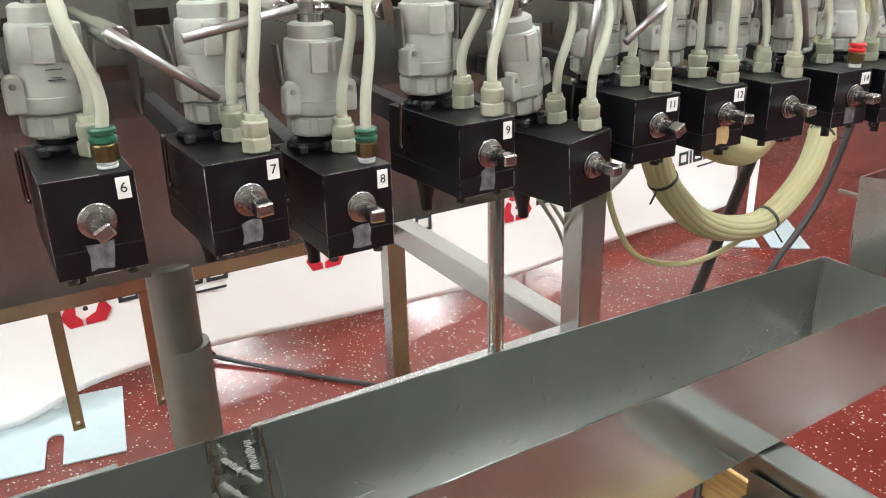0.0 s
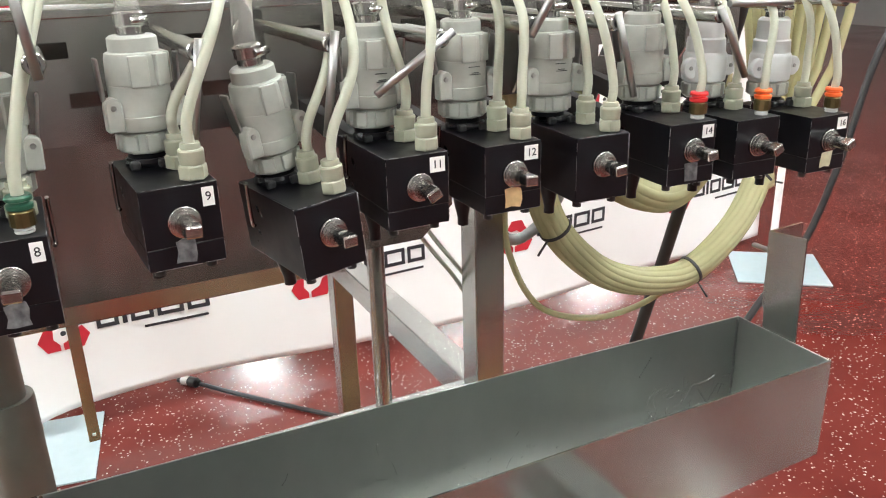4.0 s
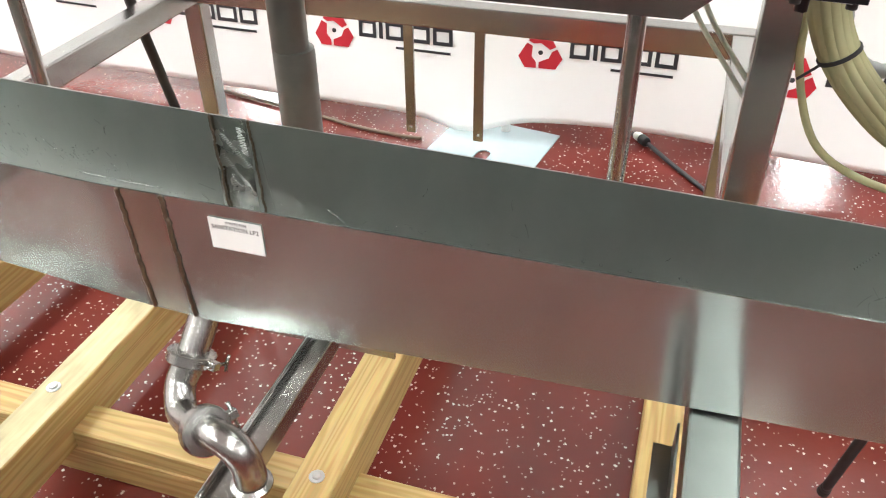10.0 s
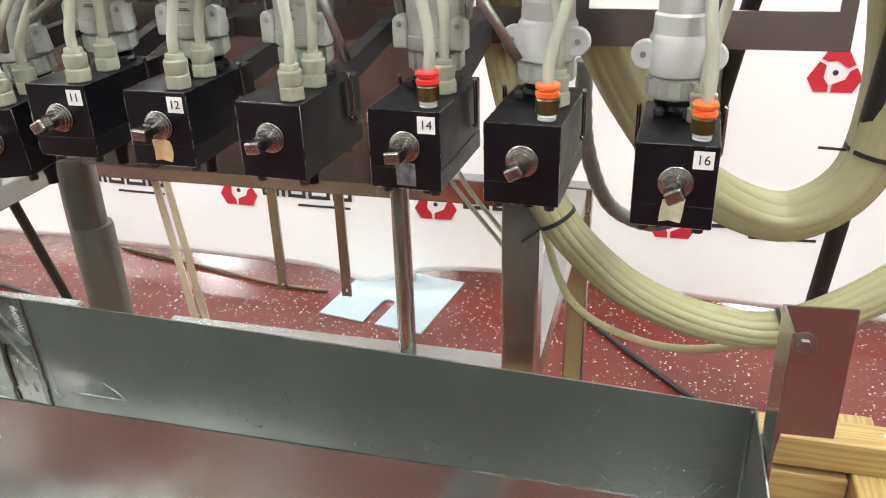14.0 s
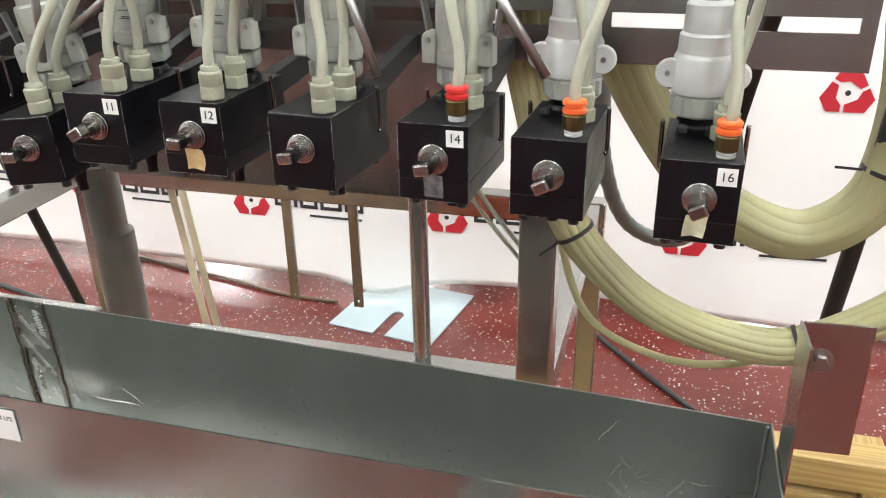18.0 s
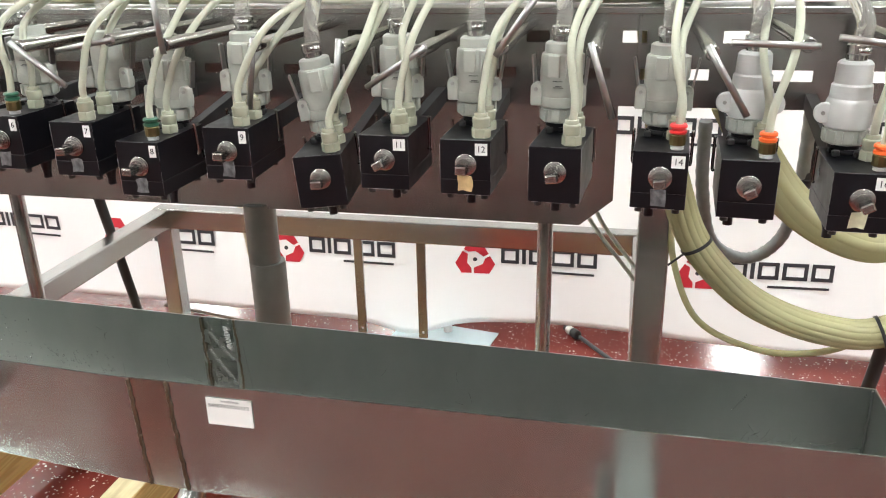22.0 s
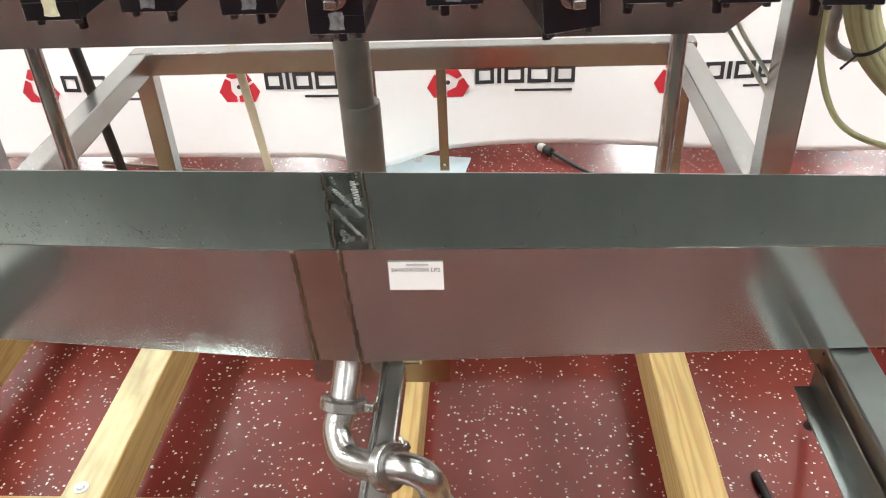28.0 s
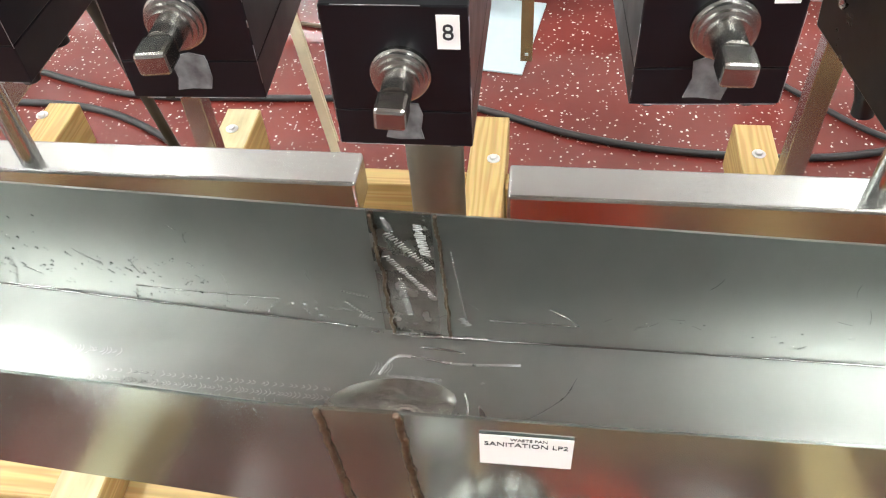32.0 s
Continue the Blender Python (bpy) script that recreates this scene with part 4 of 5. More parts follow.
def beam(name, x, y, z, length, w, h, along_x=False, weathered=False):
    b = box(-w / 2, w / 2, -length / 2, length / 2, -h / 2, h / 2, 0.003, 1)
    ob = part(name, b, WOOD, skid)
    ob.matrix_basis = pose(x, y, z, 0, 0, 90 if along_x else 0)
    if weathered:
        ob.data.materials.append(OLD_WOOD)
        for face in ob.data.polygons:
            face.material_index = 1 if face.normal.z > 0.9 else 0
    return ob


for x in (-1.285, -0.742, -0.038, 0.650, 1.435):
    beam("beam", x, 0.38, 0.164, 2.16, 0.096, 0.142, weathered=-0.8 < x < -0.7)
for x0, x1 in ((-1.45, 1.62),):
    beam("cross_beam", (x0 + x1) / 2, 0.365, 0.0465, x1 - x0, 0.095, 0.092, True)
    beam("cross_beam", (x0 + x1) / 2, -0.645, 0.0465, x1 - x0, 0.11, 0.092, True)
    beam("cross_beam", (x0 + x1) / 2, 1.30, 0.0465, x1 - x0, 0.11, 0.092, True)
for x0, x1 in ((-1.236, -0.791), (-0.693, -0.087), (0.011, 0.601), (0.699, 1.386)):
    beam("spacer", (x0 + x1) / 2, 0.365, 0.122, x1 - x0 - 0.002, 0.092, 0.058, True)
    beam("spacer", (x0 + x1) / 2, -0.645, 0.164, x1 - x0 - 0.002, 0.10, 0.142, True)
    beam("spacer", (x0 + x1) / 2, 1.23, 0.152, x1 - x0 - 0.002, 0.06, 0.118, True)
beam("top_rail", 1.24, 1.245, 0.281, 0.62, 0.095, 0.09, True)


def bolt(x, y, z):
    b = part("bolt", lathe([(0.017, 0.0), (0.017, 0.0025)], 20), ZINC, skid)
    b.location = (x, y, z)
    part("bolt_head", lathe([(0.0105, 0.0028), (0.0105, 0.008), (0.008, 0.0095)], 6), ZINC, b)


for x, y in ((-0.751, 0.365), (-0.038, 0.310), (0.652, 0.292), (-0.022, 1.285), (-0.751, 1.369), (-1.325, 1.40), (0.65, 1.34), (-1.285, 0.35), (1.43, 0.35)):
    bolt(x, y, 0.2352)
for x in (1.318, 1.471, 1.05):
    bolt(x, 1.25, 0.3262)

# ---- filling valves along the rail ----
def fitting(parent, x, y, z, kind):
    """Push-in tube fitting: an ivory plastic one, or brass with a coloured collar."""
    if kind == "ivory":
        f = part("tube_fitting", lathe([(0.0098, 0), (0.0108, 0.001), (0.0108, 0.010), (0.0100, 0.011)], 6, at=(x, y, z), smooth=False), IVORY, parent, "ivory plastic tube fitting")
        part("collar", lathe([(0.0088, 0.0112), (0.0094, 0.0125), (0.0097, 0.0215), (0.0090, 0.0228), (0.0076, 0.0231), (0.0076, 0.0262), (0.0070, 0.0275), (0.0044, 0.0275)], 20, at=(x, y, z)), IVORY, f)
    else:
        f = part("tube_fitting", lathe([(0.0070, 0.0045), (0.0088, 0.0055), (0.0088, 0.0155), (0.0075, 0.017)], 12, at=(x, y, z)), BRASS, parent, "brass tube fitting with a coloured collar")
        part("thread", lathe([(0.0064, 0.0), (0.0070, 0.001), (0.0064, 0.002), (0.0070, 0.003), (0.0064, 0.0044)], 14, at=(x, y, z)), WHITER_PLASTIC, f, "white taped thread")
        ring = {"red": RED_RING, "orange": ORANGE_RING, "green": GREEN_RING}[kind]
        part("collar", lathe([(0.0084, 0.0172), (0.0090, 0.0182), (0.0090, 0.0205), (0.0070, 0.0214), (0.0070, 0.0228), (0.0090, 0.0236), (0.0090, 0.0258), (0.0080, 0.0272), (0.0044, 0.0272)], 20, at=(x, y, z)), ring, f)


def worn_edge(a, c, chips):
    """Bare metal that shows in broken lengths along a knocked edge."""
    b = None
    far = (c - a).length
    s = chips.uniform(0.0, 0.006)
    while s < far - 0.004:
        e = min(far - 0.001, s + chips.choice((0.003, 0.008, 0.018, 0.034)))
        r = chips.uniform(0.00012, 0.00028)
        b = sweep([a + (c - a) * (s / far), a + (c - a) * ((s + e) / 2 / far), a + (c - a) * (e / far)], r, 4, 1, b)
        s = e + chips.choice((0.002, 0.004, 0.008, 0.014))
    return b


def valve(number, x, z_top, wide=0.057, high=0.072, turn=0.0, y_front=-0.035, deep=0.112, tape=None, left_kind="ivory", right_kind="ivory", lettered=True, split=True):
    v = thing("filling_valve", x, y_front, z_top, "black metal valve block with a square-ended steel shaft", "valve", "filling valves", turn=turn, roll=-5 if number == 10 else 0)
    w = wide / 2
    body_low = high * 0.27
    if split:
        part("lower_block", box(-w, w, 0, deep, -high, -high + body_low, 0.0006), BLACK, v)
        part("block", box(-w, w, 0, deep, -high + body_low + 0.0001, 0, 0.0007), BLACK, v)
    else:
        part("block", box(-w, w, 0, deep, -high, 0, 0.0012), BLACK, v)
    # bare worn edges
    chips = random.Random(number * 31)
    for a, c in (((-w, 0, 0), (w, 0, 0)), ((w, 0, 0), (w, 0, -high)), ((-w, 0, 0), (-w, 0, -high)), ((w, 0, 0), (w, deep, 0)), ((-w, 0, 0), (-w, deep, 0)), ((-w, 0, -high), (w, 0, -high))):
        part("worn_edge", worn_edge(Vector(a), Vector(c), chips), EDGE_WEAR, v)
    # bearing and shaft
    cz = -high * 0.44
    part("bearing", lathe([(0.0122, 0.0), (0.0122, -0.0022), (0.0114, -0.0026), (0.0114, -0.0044), (0.0100, -0.0048), (0.0100, -0.0066), (0.0084, -0.0070), (0.0084, -0.009)], 28, "y", (0.001, 0, cz)), SHAFT_STEEL, v)
    shaft = lathe([(0.0062, -0.009), (0.0062, -0.018)], 20, "y", (0.001, 0, cz))
    rng = random.Random(number * 11)
    a = radians(rng.choice((-28, -8, -4, 3, 6, 10)))
    sq = box(-0.0062, 0.0062, -0.031, -0.018, -0.0048, 0.0048, 0.0016)
    sq.transform(Matrix.Translation((0.001, 0, cz)) @ Matrix.Rotation(a, 4, "Y"))
    part("shaft", join(shaft, sq), SHAFT_STEEL, v, "worn steel shaft with a flattened end")
    # underside: spout, caps and foot screws
    part("spout", lathe([(0.0095, -high), (0.009, -high - 0.010), (0.0055, -high - 0.026), (0.0055, -high - 0.034)], 16, at=(-w * 0.35, deep * 0.72, 0)), BLACK, v)
    for sx, sy in ((-w + 0.009, 0.012), (w - 0.009, 0.012), (w - 0.010, deep - 0.014)):
        part("foot_screw", lathe([(0.0042, -high - 0.007), (0.0042, -high)], 10, at=(sx, sy, 0)), RUBBER, v)
    # clamp collar and tie bolts at the top
    part("seat_ring", lathe([(0.0190, 0.0003), (0.0190, 0.0030), (0.0168, 0.0060)], 24, at=(-0.002, deep * 0.79, 0)), BLACK, v)
    for sx, sy in ((-0.017, 0.58), (0.004, 0.555), (0.017, 0.66)):
        part("clip", box(sx - 0.004, sx + 0.004, deep * sy - 0.003, deep * sy + 0.004, 0.0004, 0.0075, 0.002), RUBBER, v)
    for sx in (-w - 0.004, w + 0.004):
        part("clip_wire", sweep([(sx, deep * 0.72, 0.006), (sx, deep * 0.74, 0.0), (sx, deep * 0.76, -0.030), (sx * 0.96, deep * 0.74, -0.034)], 0.0018, 8, 4), STEEL, v)
    # number tag
    if lettered:
        tw, th = (0.0138, 0.0130) if number > 9 else (0.0088, 0.0145)
        tag = part("number_tag", box(w - 0.0035 - tw, w - 0.0035, -0.0008, -0.0002, -0.0035 - th, -0.0035), PAPER, v, "white number tag")
        n = part("number", lettering(str(number), 0.0098), INK, tag)
        n.location = (w - 0.0035 - tw / 2, -0.0012, -0.0035 - th / 2)
    if tape:
        ragged = random.Random(number * 5)
        sheet = [(-0.008, 0.004), (-0.002, 0.0045), (0.007, 0.004), (0.008, 0.010), (0.0075, 0.017), (0.008, 0.0215), (0.001, 0.0225), (-0.0078, 0.021), (-0.0072, 0.012)]
        sheet = [(u + ragged.uniform(-0.0012, 0.0012), -high + v + ragged.uniform(-0.0015, 0.0012)) for u, v in sheet]
        part("sticker", prism(sheet, 0.0006, "y", -0.0008), tape, v, "worn sticker")
    fitting(v, w - 0.013, 0.014, 0.0005, right_kind)
    fitting(v, w - 0.014, 0.055, 0.0005, left_kind)
    return v


def ear_tab(sx, plain):
    """Rounded tab beside the body that holds a lever's pin."""
    if plain:
        return lathe([(0.0100, -0.0035), (0.0112, -0.0025), (0.0112, 0.0025), (0.0100, 0.0035)], 20, "y", (sx * 0.0245, -0.008, 0.044))
    arc = [(sx * (0.0245 + 0.0065 * math.cos(a)), 0.050 + 0.0065 * math.sin(a)) for a in [math.pi * k / 6 for k in range(7)]]
    return prism([(sx * 0.031, 0.030), *arc, (sx * 0.018, 0.030)], 0.013, "y", -0.0185, bevel=0.0012)


def coupling(x, y, z, turn=0.0, lean=0.0, arms_up=True, tall=0.106, plain=False, fold=0.0, printed=False):
    """Cam-lever hose coupling of grey-white plastic, with ears, pins, steel lever arms and a hose tail."""
    c = thing("cam_coupling", x, y, z, "smooth white plastic cam-lock hose coupling on its valve" if plain else "grey-white plastic cam-lock hose coupling with steel levers", "coupling", "cam couplings", turn=turn, roll=lean)
    k = tall / 0.106
    skin = WHITER_PLASTIC if plain else GREY_PLASTIC
    part("base_ring", lathe([(0.0165, 0.0062), (0.0165, 0.0108)], 24), BLACK, c, "black seat ring")
    base = lathe([(0.0206, 0.0110), (0.0220, 0.0122), (0.0220, 0.0262), (0.0208, 0.0275)], 8, smooth=False)
    nut = part("base_nut", base, GREY_PLASTIC, c)
    for a in range(0, 360, 45):
        tooth = box(-0.0052, 0.0052, 0.0188, 0.0232, 0.0135, 0.0262, 0.0008)
        tooth.transform(Matrix.Rotation(radians(a), 4, "Z"))
        part("tooth", tooth, GREY_PLASTIC, nut)
    if plain:
        prof = [(0.0205, 0.0278), (0.0232, 0.0295), (0.0238, 0.034), (0.0234, 0.056), (0.0222, 0.0585), (0.0212, 0.0600), (0.0206, 0.0735), (0.0186, 0.0755), (0.0178, 0.0960 * k), (0.0150, 0.099 * k)]
    else:
        prof = [(0.0208, 0.0278), (0.0240, 0.0292), (0.0246, 0.0310), (0.0246, 0.0400), (0.0236, 0.0405), (0.0236, 0.0640), (0.0210, 0.0645)]
    body = part("body", lathe(prof, 28), skin, c)
    if not plain:
        # grip with raised panels and the narrower cap on top
        part("grip", lathe([(0.0236, 0.0642), (0.0238, 0.0650), (0.0228, 0.0850 * k), (0.0218, 0.0880 * k), (0.0196, 0.0890 * k)], 28), skin, c)
        part("cap", lathe([(0.0190, 0.0885 * k), (0.0186, 0.0990 * k), (0.0160, 0.1010 * k)], 24), skin, c)
        for a in (172, 220, 268, 316, 4):
            rib = box(-0.0072, 0.0072, 0.0195, 0.0251, 0.0630, 0.0872 * k, 0.0009)
            rib.transform(Matrix.Rotation(radians(a), 4, "Z"))
            part("rib", rib, skin, body)
    for sx in (-1, 1):
        e = part("ear", ear_tab(sx, plain), skin, c)
        at = (sx * 0.0262, -0.0115, 0.044) if plain else (sx * 0.0248, -0.0185, 0.049)
        part("pin", lathe([(0.0020, -0.0012), (0.0024, 0.0), (0.0024, 0.003)], 10, "y", at), DULL_STEEL, e, "dark steel pin")
        if arms_up:
            arm = box(sx * 0.0285 - 0.0012, sx * 0.0285 + 0.0012, -0.010, 0.002, 0.052, 0.086 * k, 0.0008)
            arm.transform(Matrix.Translation((sx * 0.0285, 0, 0.05)) @ Matrix.Rotation(radians(sx * (3 + fold)), 4, "Y") @ Matrix.Translation((-sx * 0.0285, 0, -0.05)))
            part("lever_arm", arm, DULL_STEEL, c, "flat steel lever arm")
    top = 0.099 * k if plain else 0.101 * k
    part("tail", lathe([(0.0105, top), (0.0105, top + 0.006), (0.0120, top + 0.0075), (0.0120, top + 0.016), (0.0100, top + 0.017)], 20), POLISHED, c, "steel hose clamp and tail")
    part("clamp_screw", lathe([(0.0032, -0.006), (0.0032, 0.007)], 8, "x", (0.004, -0.0135, top + 0.011)), POLISHED, c)
    if printed:
        for z0, x0, x1 in ((0.0520, -0.003, 0.008), (0.0535, -0.001, 0.006), (0.0590, -0.004, 0.007)):
            part("print_mark", box(x0, x1, -0.0248, -0.0236, z0, z0 + 0.0005), INK, c)
    return c


VALVES = [
    # number, x, top z, turn, tape, back fitting, front fitting, tagged, split
    (1, -0.835, 1.492, 0, None, "ivory", "ivory", False, True),
    (2, -0.690, 1.488, 3, None, "ivory", "red", False, True),
    (3, -0.545, 1.490, 0, TAN_TAPE, "ivory", "ivory", True, True),
    (4, -0.405, 1.493, -3, None, "ivory", "ivory", True, True),
    (5, -0.253, 1.499, 2, PALE_TAPE, "ivory", "ivory", True, True),
    (6, -0.152, 1.505, 0, SMUDGE, "ivory", "green", True, True),
    (7, -0.050, 1.500, 2, SMUDGE, "ivory", "ivory", True, True),
    (8, 0.036, 1.478, 0, SMUDGE, "ivory", "green", True, True),
    (9, 0.155, 1.499, 3, SMUDGE, "ivory", "ivory", True, True),
    (10, 0.266, 1.470, 9, None, "ivory", "ivory", False, False),
    (11, 0.347, 1.496, 0, None, "ivory", "ivory", True, True),
    (12, 0.440, 1.494, -1, TAN_TAPE, "ivory", "ivory", True, True),
    (13, 0.538, 1.489, -4, None, "ivory", "ivory", False, False),
    (14, 0.648, 1.488, -3, SMUDGE, "ivory", "red", True, True),
    (15, 0.737, 1.482, -3, None, "ivory", "orange", False, True),
    (16, 0.846, 1.473, -2, PALE_TAPE, "ivory", "orange", True, True),
]
SHIFT = {7: 0.012, 8: 0.007, 9: -0.003, 10: -0.010, 14: 0.006, 15: 0.008, 16: 0.0}
LEAN = {10: -9, 8: 2, 3: -3, 6: 1}
for number, x, zt, turn, tape, back_kind, front_kind, tag_it, split in VALVES:
    valve(number, x, zt, turn=turn, tape=tape, left_kind=back_kind, right_kind=front_kind, lettered=tag_it, split=split, high=0.067 if number < 9 else 0.062)
    coupling(x - 0.003 + SHIFT.get(number, 0.0), -0.035 + 0.089, zt, turn=turn * 2, lean=LEAN.get(number, 0), arms_up=number < 15, plain=number > 14, fold=(number * 5) % 9, printed=number in (5, 6, 11, 12, 13))

# levered clamp handles on the rail
rng = random.Random(21)
SWING = {1: 178, 2: 200, 3: 188, 4: -42, 5: 190, 6: -38, 7: 190, 8: 96, 9: -100, 10: 262, 11: 213, 12: 55, 13: -72, 14: -58, 15: 178, 16: 172}
for number, x, zt, *_ in VALVES:
    h = thing("clamp_handle", 0, 0, 0, "polished steel clamp screw with a sliding cross bar", "handle", "clamp handles")
    zx = 1.588 + rng.uniform(-0.004, 0.006)
    hx = x + 0.0345 + SHIFT.get(number, 0.0) + rng.uniform(0.0, 0.004)
    tip = -0.012 + rng.uniform(-0.006, 0.010)
    part("sleeve", lathe([(0.0068, tip), (0.0078, tip + 0.0012), (0.0078, 0.060), (0.0064, 0.062), (0.0064, 0.2615)], 18, "y", (hx, 0, zx)), POLISHED, h)
    part("socket", lathe([(0.0040, tip - 0.0004), (0.0046, tip + 0.0004)], 12, "y", (hx, 0, zx)), INK, h, "dark socket in the screw's end")
    a = radians(SWING[number])
    u, v = math.cos(a), math.sin(a)
    y = tip - 0.0042
    part("cross_bar", sweep([(hx - 0.010 * u, y, zx - 0.010 * v), (hx + 0.074 * u, y + 0.003, zx + 0.074 * v)], 0.0036, 12, 2), DULL_STEEL, h)
    part("carrier", prism([(0.0775, zt - 0.034), (0.262, 1.479), (0.262, 1.500), (0.0775, zt - 0.010)], 0.014, "x", x - 0.007), RUBBER, h, "dark carrier bar behind the valve")

# ---- tubes, hoses and cables ----
rng = random.Random(8)


def tube(name, points, r, material, label, group, steps=8, sides=10, ridges=0.0):
    ob = to_object(name, sweep(points, r, sides, steps, ridges=ridges), material)
    return tagged(ob, label, "hose" if "hose" in name else "cable" if "cable" in name else "tube", group)


for number, x, zt, turn, *_ in VALVES:
    w = 0.0285
    for k, (fx, fy) in enumerate(((w - 0.013, 0.014), (w - 0.014, 0.055))):
        a = radians(turn)
        x0, y0 = x + fx * math.cos(a) - fy * math.sin(a), -0.035 + fx * math.sin(a) + fy * math.cos(a)
        sway = rng.uniform(-0.012, 0.02)
        sway += {9: 0.028, 10: 0.036, 8: 0.008}.get(number, 0.0)
        reach = rng.uniform(0.02, 0.10)
        top = 1.645 + rng.uniform(-0.01, 0.03)
        pts = [(x0, y0, zt + 0.022), (x0 + 0.002, y0 + 0.001, zt + 0.05), (x0 + sway, y0 + 0.02, zt + 0.11), (x0 + sway + reach * 0.4, y0 + 0.11, top), (x0 + reach, 0.27 + 0.03 * k, top + 0.015), (x0 + reach + 0.10, 0.33 + 0.02 * k, 1.625 + 0.012 * k)]
        tube("air_tube", pts, 0.0043, MILKY, "milky plastic air tube from a valve fitting", "air tubes")
    # clear product hose from the coupling's tail
    s = rng.uniform(-0.03, 0.05)
    s += {12: -0.05, 13: -0.06, 14: -0.09, 15: -0.10, 16: -0.12}.get(number, 0.0)
    x += SHIFT.get(number, 0.0) - (0.016 if number == 10 else 0.0)
    tz = zt + 0.108
    pts = [(x - 0.003, 0.054, tz), (x - 0.003, 0.055, tz + 0.04), (x + s * 0.4, 0.075, tz + 0.11), (x + s, 0.16, tz + 0.19), (x + s * 1.5, 0.30, tz + 0.28), (x + s * 1.6, 0.44, tz + 0.42)]
    tube("product_hose", pts, 0.0090, CLEAR, "clear plastic product hose rising from a coupling", "product hoses", sides=14)

# tubes lying along the top of the rail
for k in range(10):
    y = 0.30 + 0.013 * (k % 5)
    z = RAIL_TOP + 0.007 + 0.012 * (k // 5)
    pts = [(-1.15 + 0.16 * k, y, z)] + [(-1.15 + 0.16 * k + (2.0 - 0.16 * k) * j / 6, y + rng.uniform(-0.012, 0.012), z + rng.uniform(0, 0.012)) for j in range(1, 6)] + [(0.86, y, z + 0.006)]
    tube("air_tube", pts, 0.0062, YELLOWED if k % 3 == 1 else PALE_TUBE, "yellowed plastic tube lying along the rail", "rail tubes")
for k in range(9):
    x0 = -1.1 + 0.17 * k
    pts = [(x0 + (0.95 - x0) * j / 7, 0.31 + 0.05 * (k % 4) / 3 + rng.uniform(-0.015, 0.015), RAIL_TOP + 0.030 + 0.012 * (k % 3) + rng.uniform(0, 0.024)) for j in range(8)]
    tube("air_tube", pts, 0.0050, PALE_TUBE, "milky plastic tube lying loosely along the rail", "rail tubes")


def bundle(centre, count, spread, r, material, label, group, fan=None):
    """A tied bundle: tubes that twist slowly round a common line."""
    line = smooth_line(centre, 4)
    for k in range(count):
        a0 = 2 * math.pi * k / count
        pts = []
        for i, p in enumerate(line):
            ahead = (line[min(i + 1, len(line) - 1)] - line[max(i - 1, 0)]).normalized()
            u = ahead.cross(Vector((0, 1, 0))).normalized()
            v = ahead.cross(u)
            a = a0 + 0.03 * i
            pts.append(p + spread * (math.cos(a) * u + math.sin(a) * v))
        if fan:
            pts += [Vector(fan) + Vector((0.16 * (k / (count - 1) - 0.5), 0.03 * (k % 3), 0)), Vector(fan) + Vector((0.26 * (k / (count - 1) - 0.5), 0.04 * (k % 3), 0.30))]
        tube("air_tube", pts, r, material, label, group, steps=3, sides=12)


LOOP_A = [(0.640, 0.33, 1.58), (0.655, 0.32, 1.47), (0.685, 0.31, 1.36), (0.722, 0.31, 1.267), (0.790, 0.31, 1.193), (0.856, 0.31, 1.155), (0.926, 0.31, 1.137), (0.988, 0.31, 1.137), (1.050, 0.31, 1.168), (1.115, 0.32, 1.215), (1.184, 0.35, 1.275)]
bundle(LOOP_A, 13, 0.0155, 0.0080, COIL, "yellowed tube in a tied hanging bundle", "hanging bundle", fan=(1.265, 0.36, 1.44))
tube("product_hose", LOOP_A, 0.0212, COIL, "thick yellowed hose inside the hanging bundle", "hanging bundle", sides=18)
LOOP_B = [(0.760, 0.370, 1.47), (0.800, 0.370, 1.40), (0.860, 0.370, 1.32), (0.930, 0.370, 1.272), (1.000, 0.370, 1.262), (1.060, 0.370, 1.315), (1.075, 0.370, 1.42), (1.062, 0.370, 1.54), (1.040, 0.370, 1.70)]
bundle(LOOP_B, 6, 0.0185, 0.0125, COIL, "yellowed tube in a thick tied loop", "thick loop")
tube("product_hose", LOOP_B, 0.0290, COIL, "thick yellowed hose inside the tied loop", "thick loop", sides=20)
tube("air_tube", [(0.690, 0.40, 1.30), (0.700, 0.40, 1.20), (0.745, 0.38, 1.105), (0.84, 0.36, 1.070), (0.93, 0.34, 1.085), (1.0, 0.31, 1.14)], 0.0052, COIL, "single yellowed tube hanging below the bundle", "hanging bundle")
for dx in (0.0, 0.018):
    tube("air_tube", [(0.545 + dx, 0.44, 1.30), (0.560 + dx, 0.44, 1.25), (0.625 + dx, 0.45, 1.16), (0.665 + dx, 0.47, 1.10)], 0.0035, MILKY, "thin white tube behind the frame post", "thin tubes")


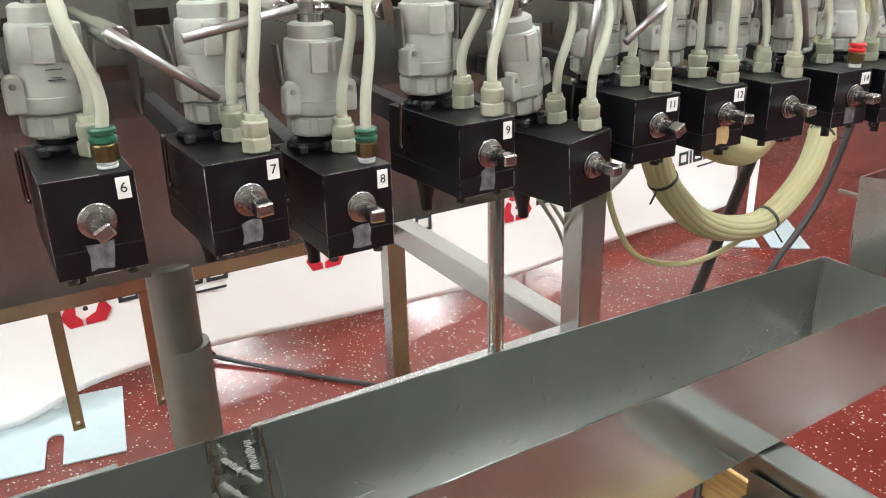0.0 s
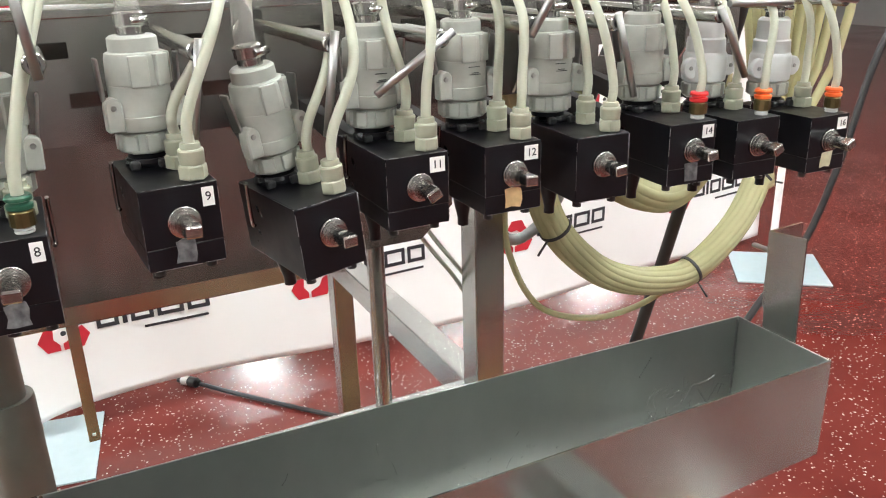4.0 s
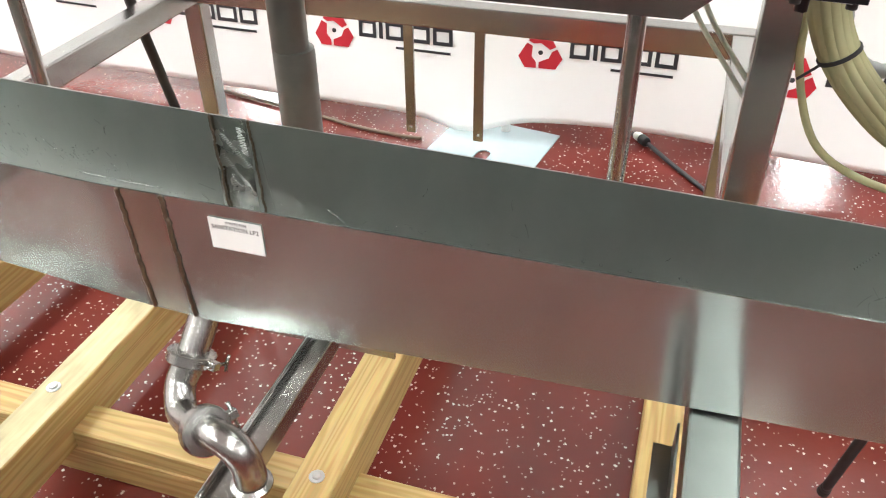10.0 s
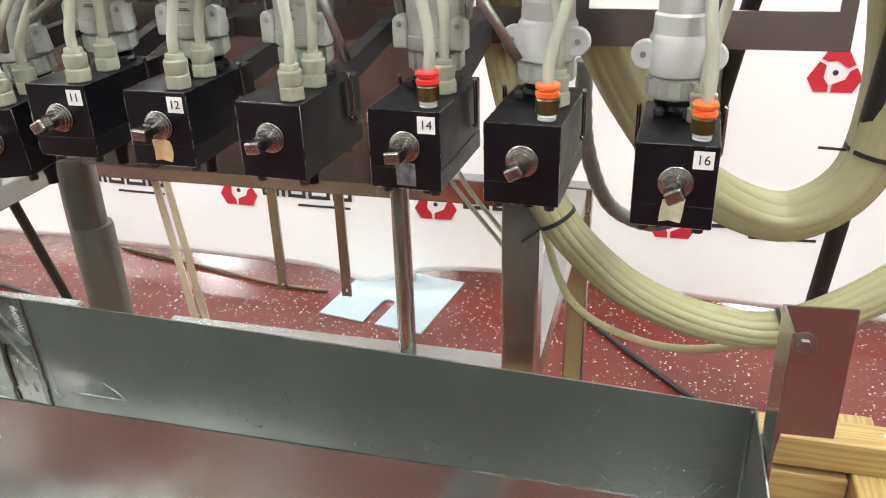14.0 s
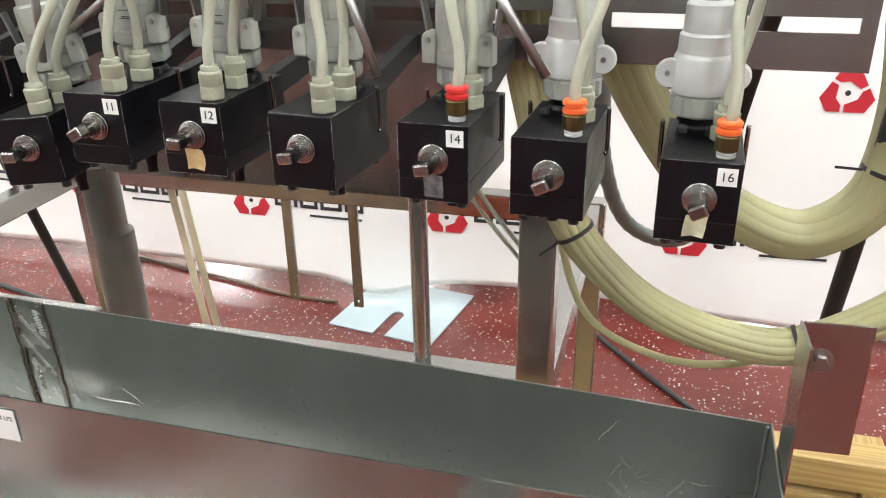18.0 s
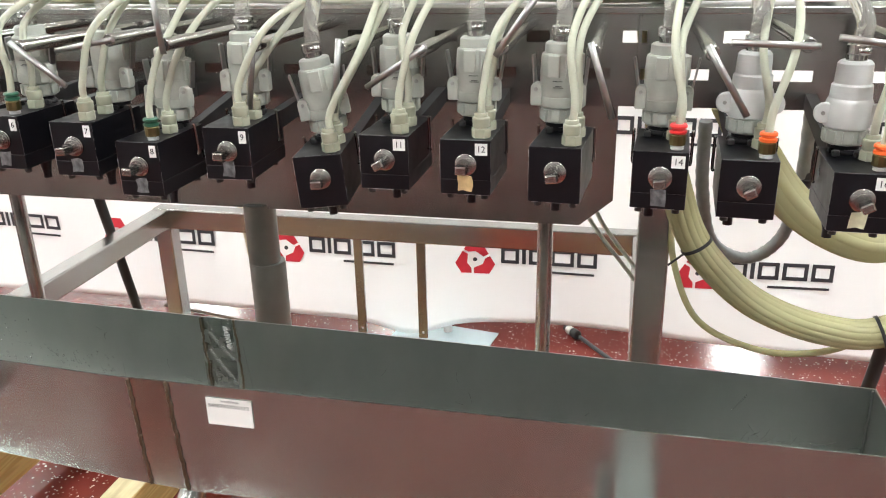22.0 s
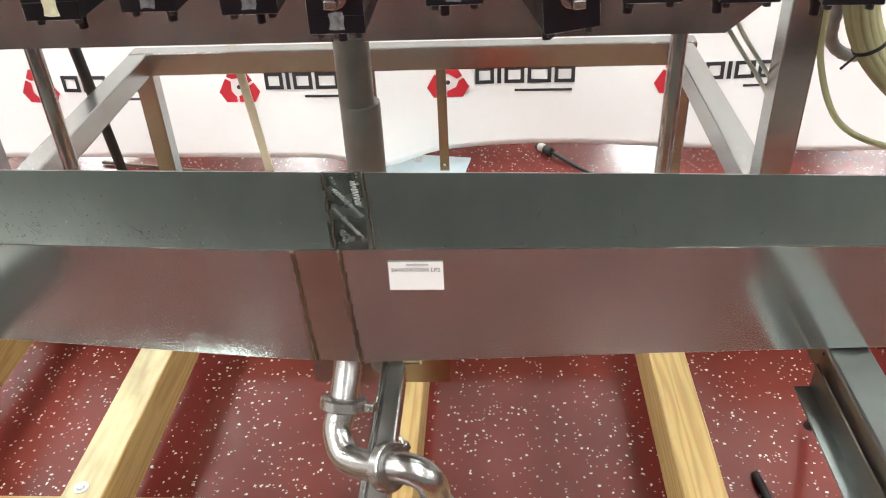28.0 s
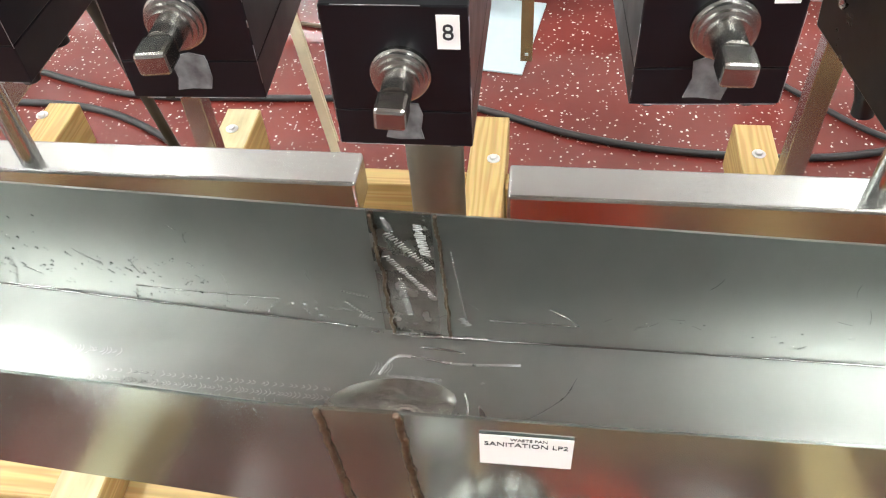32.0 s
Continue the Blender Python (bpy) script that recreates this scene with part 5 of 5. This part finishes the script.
def tie(x, y, z, direction, radius, tail):
    b = lathe([(radius, -0.0025), (radius + 0.0016, -0.0025), (radius + 0.0016, 0.0025), (radius, 0.0025), (radius, -0.0025)], 20, caps=False)
    b.transform(Matrix.Translation((x, y, z)) @ Vector(direction).to_track_quat("Z", "Y").to_matrix().to_4x4())
    t = to_object("cable_tie", b, RUBBER)
    tagged(t, "black cable tie round a tube bundle", "cable tie", "cable ties")
    s = sweep([(x + radius * tail[0], y + radius * tail[1], z + radius * tail[2]), (x + tail[0] * (radius + 0.03), y + tail[1] * (radius + 0.03), z + tail[2] * (radius + 0.03))], 0.0018, 6, 2)
    part("tail", s, RUBBER, t)


tie(0.725, 0.310, 1.262, (0.5, 0, -0.8), 0.0235, (-0.75, -0.3, -0.55))
tie(0.999, 0.31, 1.141, (0.85, 0, 0.35), 0.0235, (0.3, -0.5, -0.8))
tie(1.072, 0.370, 1.345, (0.2, 0, 1), 0.0315, (-1, -0.2, 0.1))
tie(1.175, 0.346, 1.264, (0.75, 0.2, 0.65), 0.0235, (0.8, -0.3, -0.2))

tube("drain_hose", [(0.735, 0.46, 1.42), (0.742, 0.48, 1.30), (0.775, 0.56, 1.18), (0.844, 0.60, 1.136), (0.892, 0.57, 1.19), (0.902, 0.52, 1.30), (0.895, 0.48, 1.44)], 0.0105, GREY_HOSE, "grey corrugated hose looping below the valves", "grey hoses", steps=10, ridges=0.10)

# black struts and floor cables
def strut(name, points, r, material, label, group):
    """A stiff hose with a ribbed ferrule at either end."""
    ob = tube(name, points, r, material, label, group)
    for a, c in ((points[0], points[1]), (points[-1], points[-2])):
        a, c = Vector(a), Vector(c)
        turn = (c - a).to_track_quat("Z", "Y").to_matrix().to_4x4()
        b = lathe([(r + 0.0005, 0.0), (r + 0.003, 0.001), (r + 0.003, 0.018), (r + 0.0016, 0.020), (r + 0.0016, 0.030), (r + 0.0004, 0.032)], 16)
        b.transform(Matrix.Translation(a) @ turn)
        part("ferrule", b, RUBBER, ob)


strut("strut_hose", [(-0.720, 0.78, 1.55), (-0.772, 0.922, 1.2), (-0.831, 1.089, 0.8), (-0.889, 1.25, 0.42), (-0.940, 1.40, 0.03)], 0.014, RUBBER, "straight black hose slanting down to the floor", "black hoses")
strut("strut_hose", [(0.95, 0.42, 1.608), (0.93, 0.46, 1.5), (0.915, 0.50, 1.39), (0.903, 0.52, 1.30)], 0.0115, RUBBER, "black hose slanting down behind the valves", "black hoses")
strut("strut_hose", [(1.060, 0.295, 1.62), (1.056, 0.41, 1.20), (1.050, 0.530, 0.80), (1.045, 0.66, 0.40), (1.040, 0.77, 0.03)], 0.0115, RUBBER, "straight black hose slanting down to the floor", "black hoses")
tube("floor_cable", [(-2.2, 2.05, 0.012), (-1.73, 1.93, 0.012), (-1.3, 1.80, 0.012), (-0.894, 1.796, 0.012), (-0.50, 1.81, 0.012), (-0.144, 1.786, 0.012), (0.206, 1.659, 0.012), (0.53, 1.599, 0.012), (0.95, 1.60, 0.012), (1.5, 1.72, 0.012), (2.3, 1.6, 0.012)], 0.011, RUBBER, "black cable lying across the red floor", "floor cables")
tube("floor_cable", [(-2.4, 1.75, 0.010), (-1.9, 1.74, 0.010), (-1.4, 1.72, 0.010), (-1.05, 1.55, 0.010), (-0.9, 1.35, 0.010)], 0.012, RUBBER, "black cable lying across the red floor", "floor cables")
tube("floor_cable", [(0.462, 2.428, 0.020), (0.60, 2.262, 0.012), (0.885, 1.922, 0.012), (1.15, 1.68, 0.012), (1.6, 1.55, 0.012)], 0.009, RUBBER, "thin black cable with a plug on the floor", "floor cables")
plug = thing("cable_plug", 0.460, 2.43, 0.022, "black and white cable connector lying on the floor", "plug", turn=40)
part("sleeve", lathe([(0.014, 0.0), (0.021, 0.01), (0.021, 0.045), (0.017, 0.05)], 16, "y"), RUBBER, plug)
part("socket", lathe([(0.019, 0.051), (0.019, 0.080), (0.016, 0.084)], 16, "y"), WHITE_PLASTIC, plug)
part("cap", lathe([(0.015, 0.0845), (0.015, 0.100), (0.011, 0.104)], 16, "y"), RUBBER, plug)
tube("floor_cable", [(-1.6, 2.42, 0.01), (-1.0, 2.30, 0.01), (-0.75, 2.24, 0.01), (-0.55, 2.22, 0.01), (-0.46, 2.22, 0.01)], 0.008, shader("brown_cable", (0.10, 0.06, 0.03), 0.5), "brown cable along the banner's foot", "floor cables")

# pale strap hanging off the rear rail
strap = thing("hanging_strap", 0, 0, 0, "pale webbing strap looped over the rear rail", "strap")
for dx, dy in ((0.0, 0.0), (-0.032, 0.09)):
    b = prism([(-0.508 + dx, 0.965), (-0.484 + dx, 0.965), (-0.404 + dx, 0.25), (-0.428 + dx, 0.25)], 0.003, "y", 1.225 + dy)
    part("webbing", b, STRAP, strap)
tube("floor_cable", [(2.34, 0.80, 2.3), (2.19, 0.80, 1.60), (2.07, 0.80, 1.34), (2.00, 0.80, 1.11), (1.895, 0.80, 0.873), (1.725, 0.80, 0.70), (1.640, 0.79, 0.59), (1.45, 0.74, 0.25), (1.28, 0.62, 0.05), (1.10, 0.50, 0.014), (1.0, 0.34, 0.012), (0.90, 0.40, 0.012), (0.86, 0.62, 0.012)], 0.010, RUBBER, "black cable hanging down beside the machine to the floor", "floor cables")

# sheaf of tubes coming down from the ceiling into the thick loop
for k in range(13):
    u = k / 12
    y = 0.70 + 0.016 * (k % 3)
    tube("air_tube", [(0.78 + 0.12 * u, y, 4.598), (0.78 + 0.12 * u, y, 2.6), (0.82 + 0.13 * u, y, 2.05), (0.875 + 0.13 * u, y, 1.76), (0.975 + 0.12 * u, y - 0.02, 1.66), (1.09 + 0.10 * u, 0.64, 1.605), (1.22 + 0.05 * u, 0.60, 1.585)], 0.0066, PALE_TUBE, "milky tube in a sheaf hanging from the ceiling", "hanging sheaf")
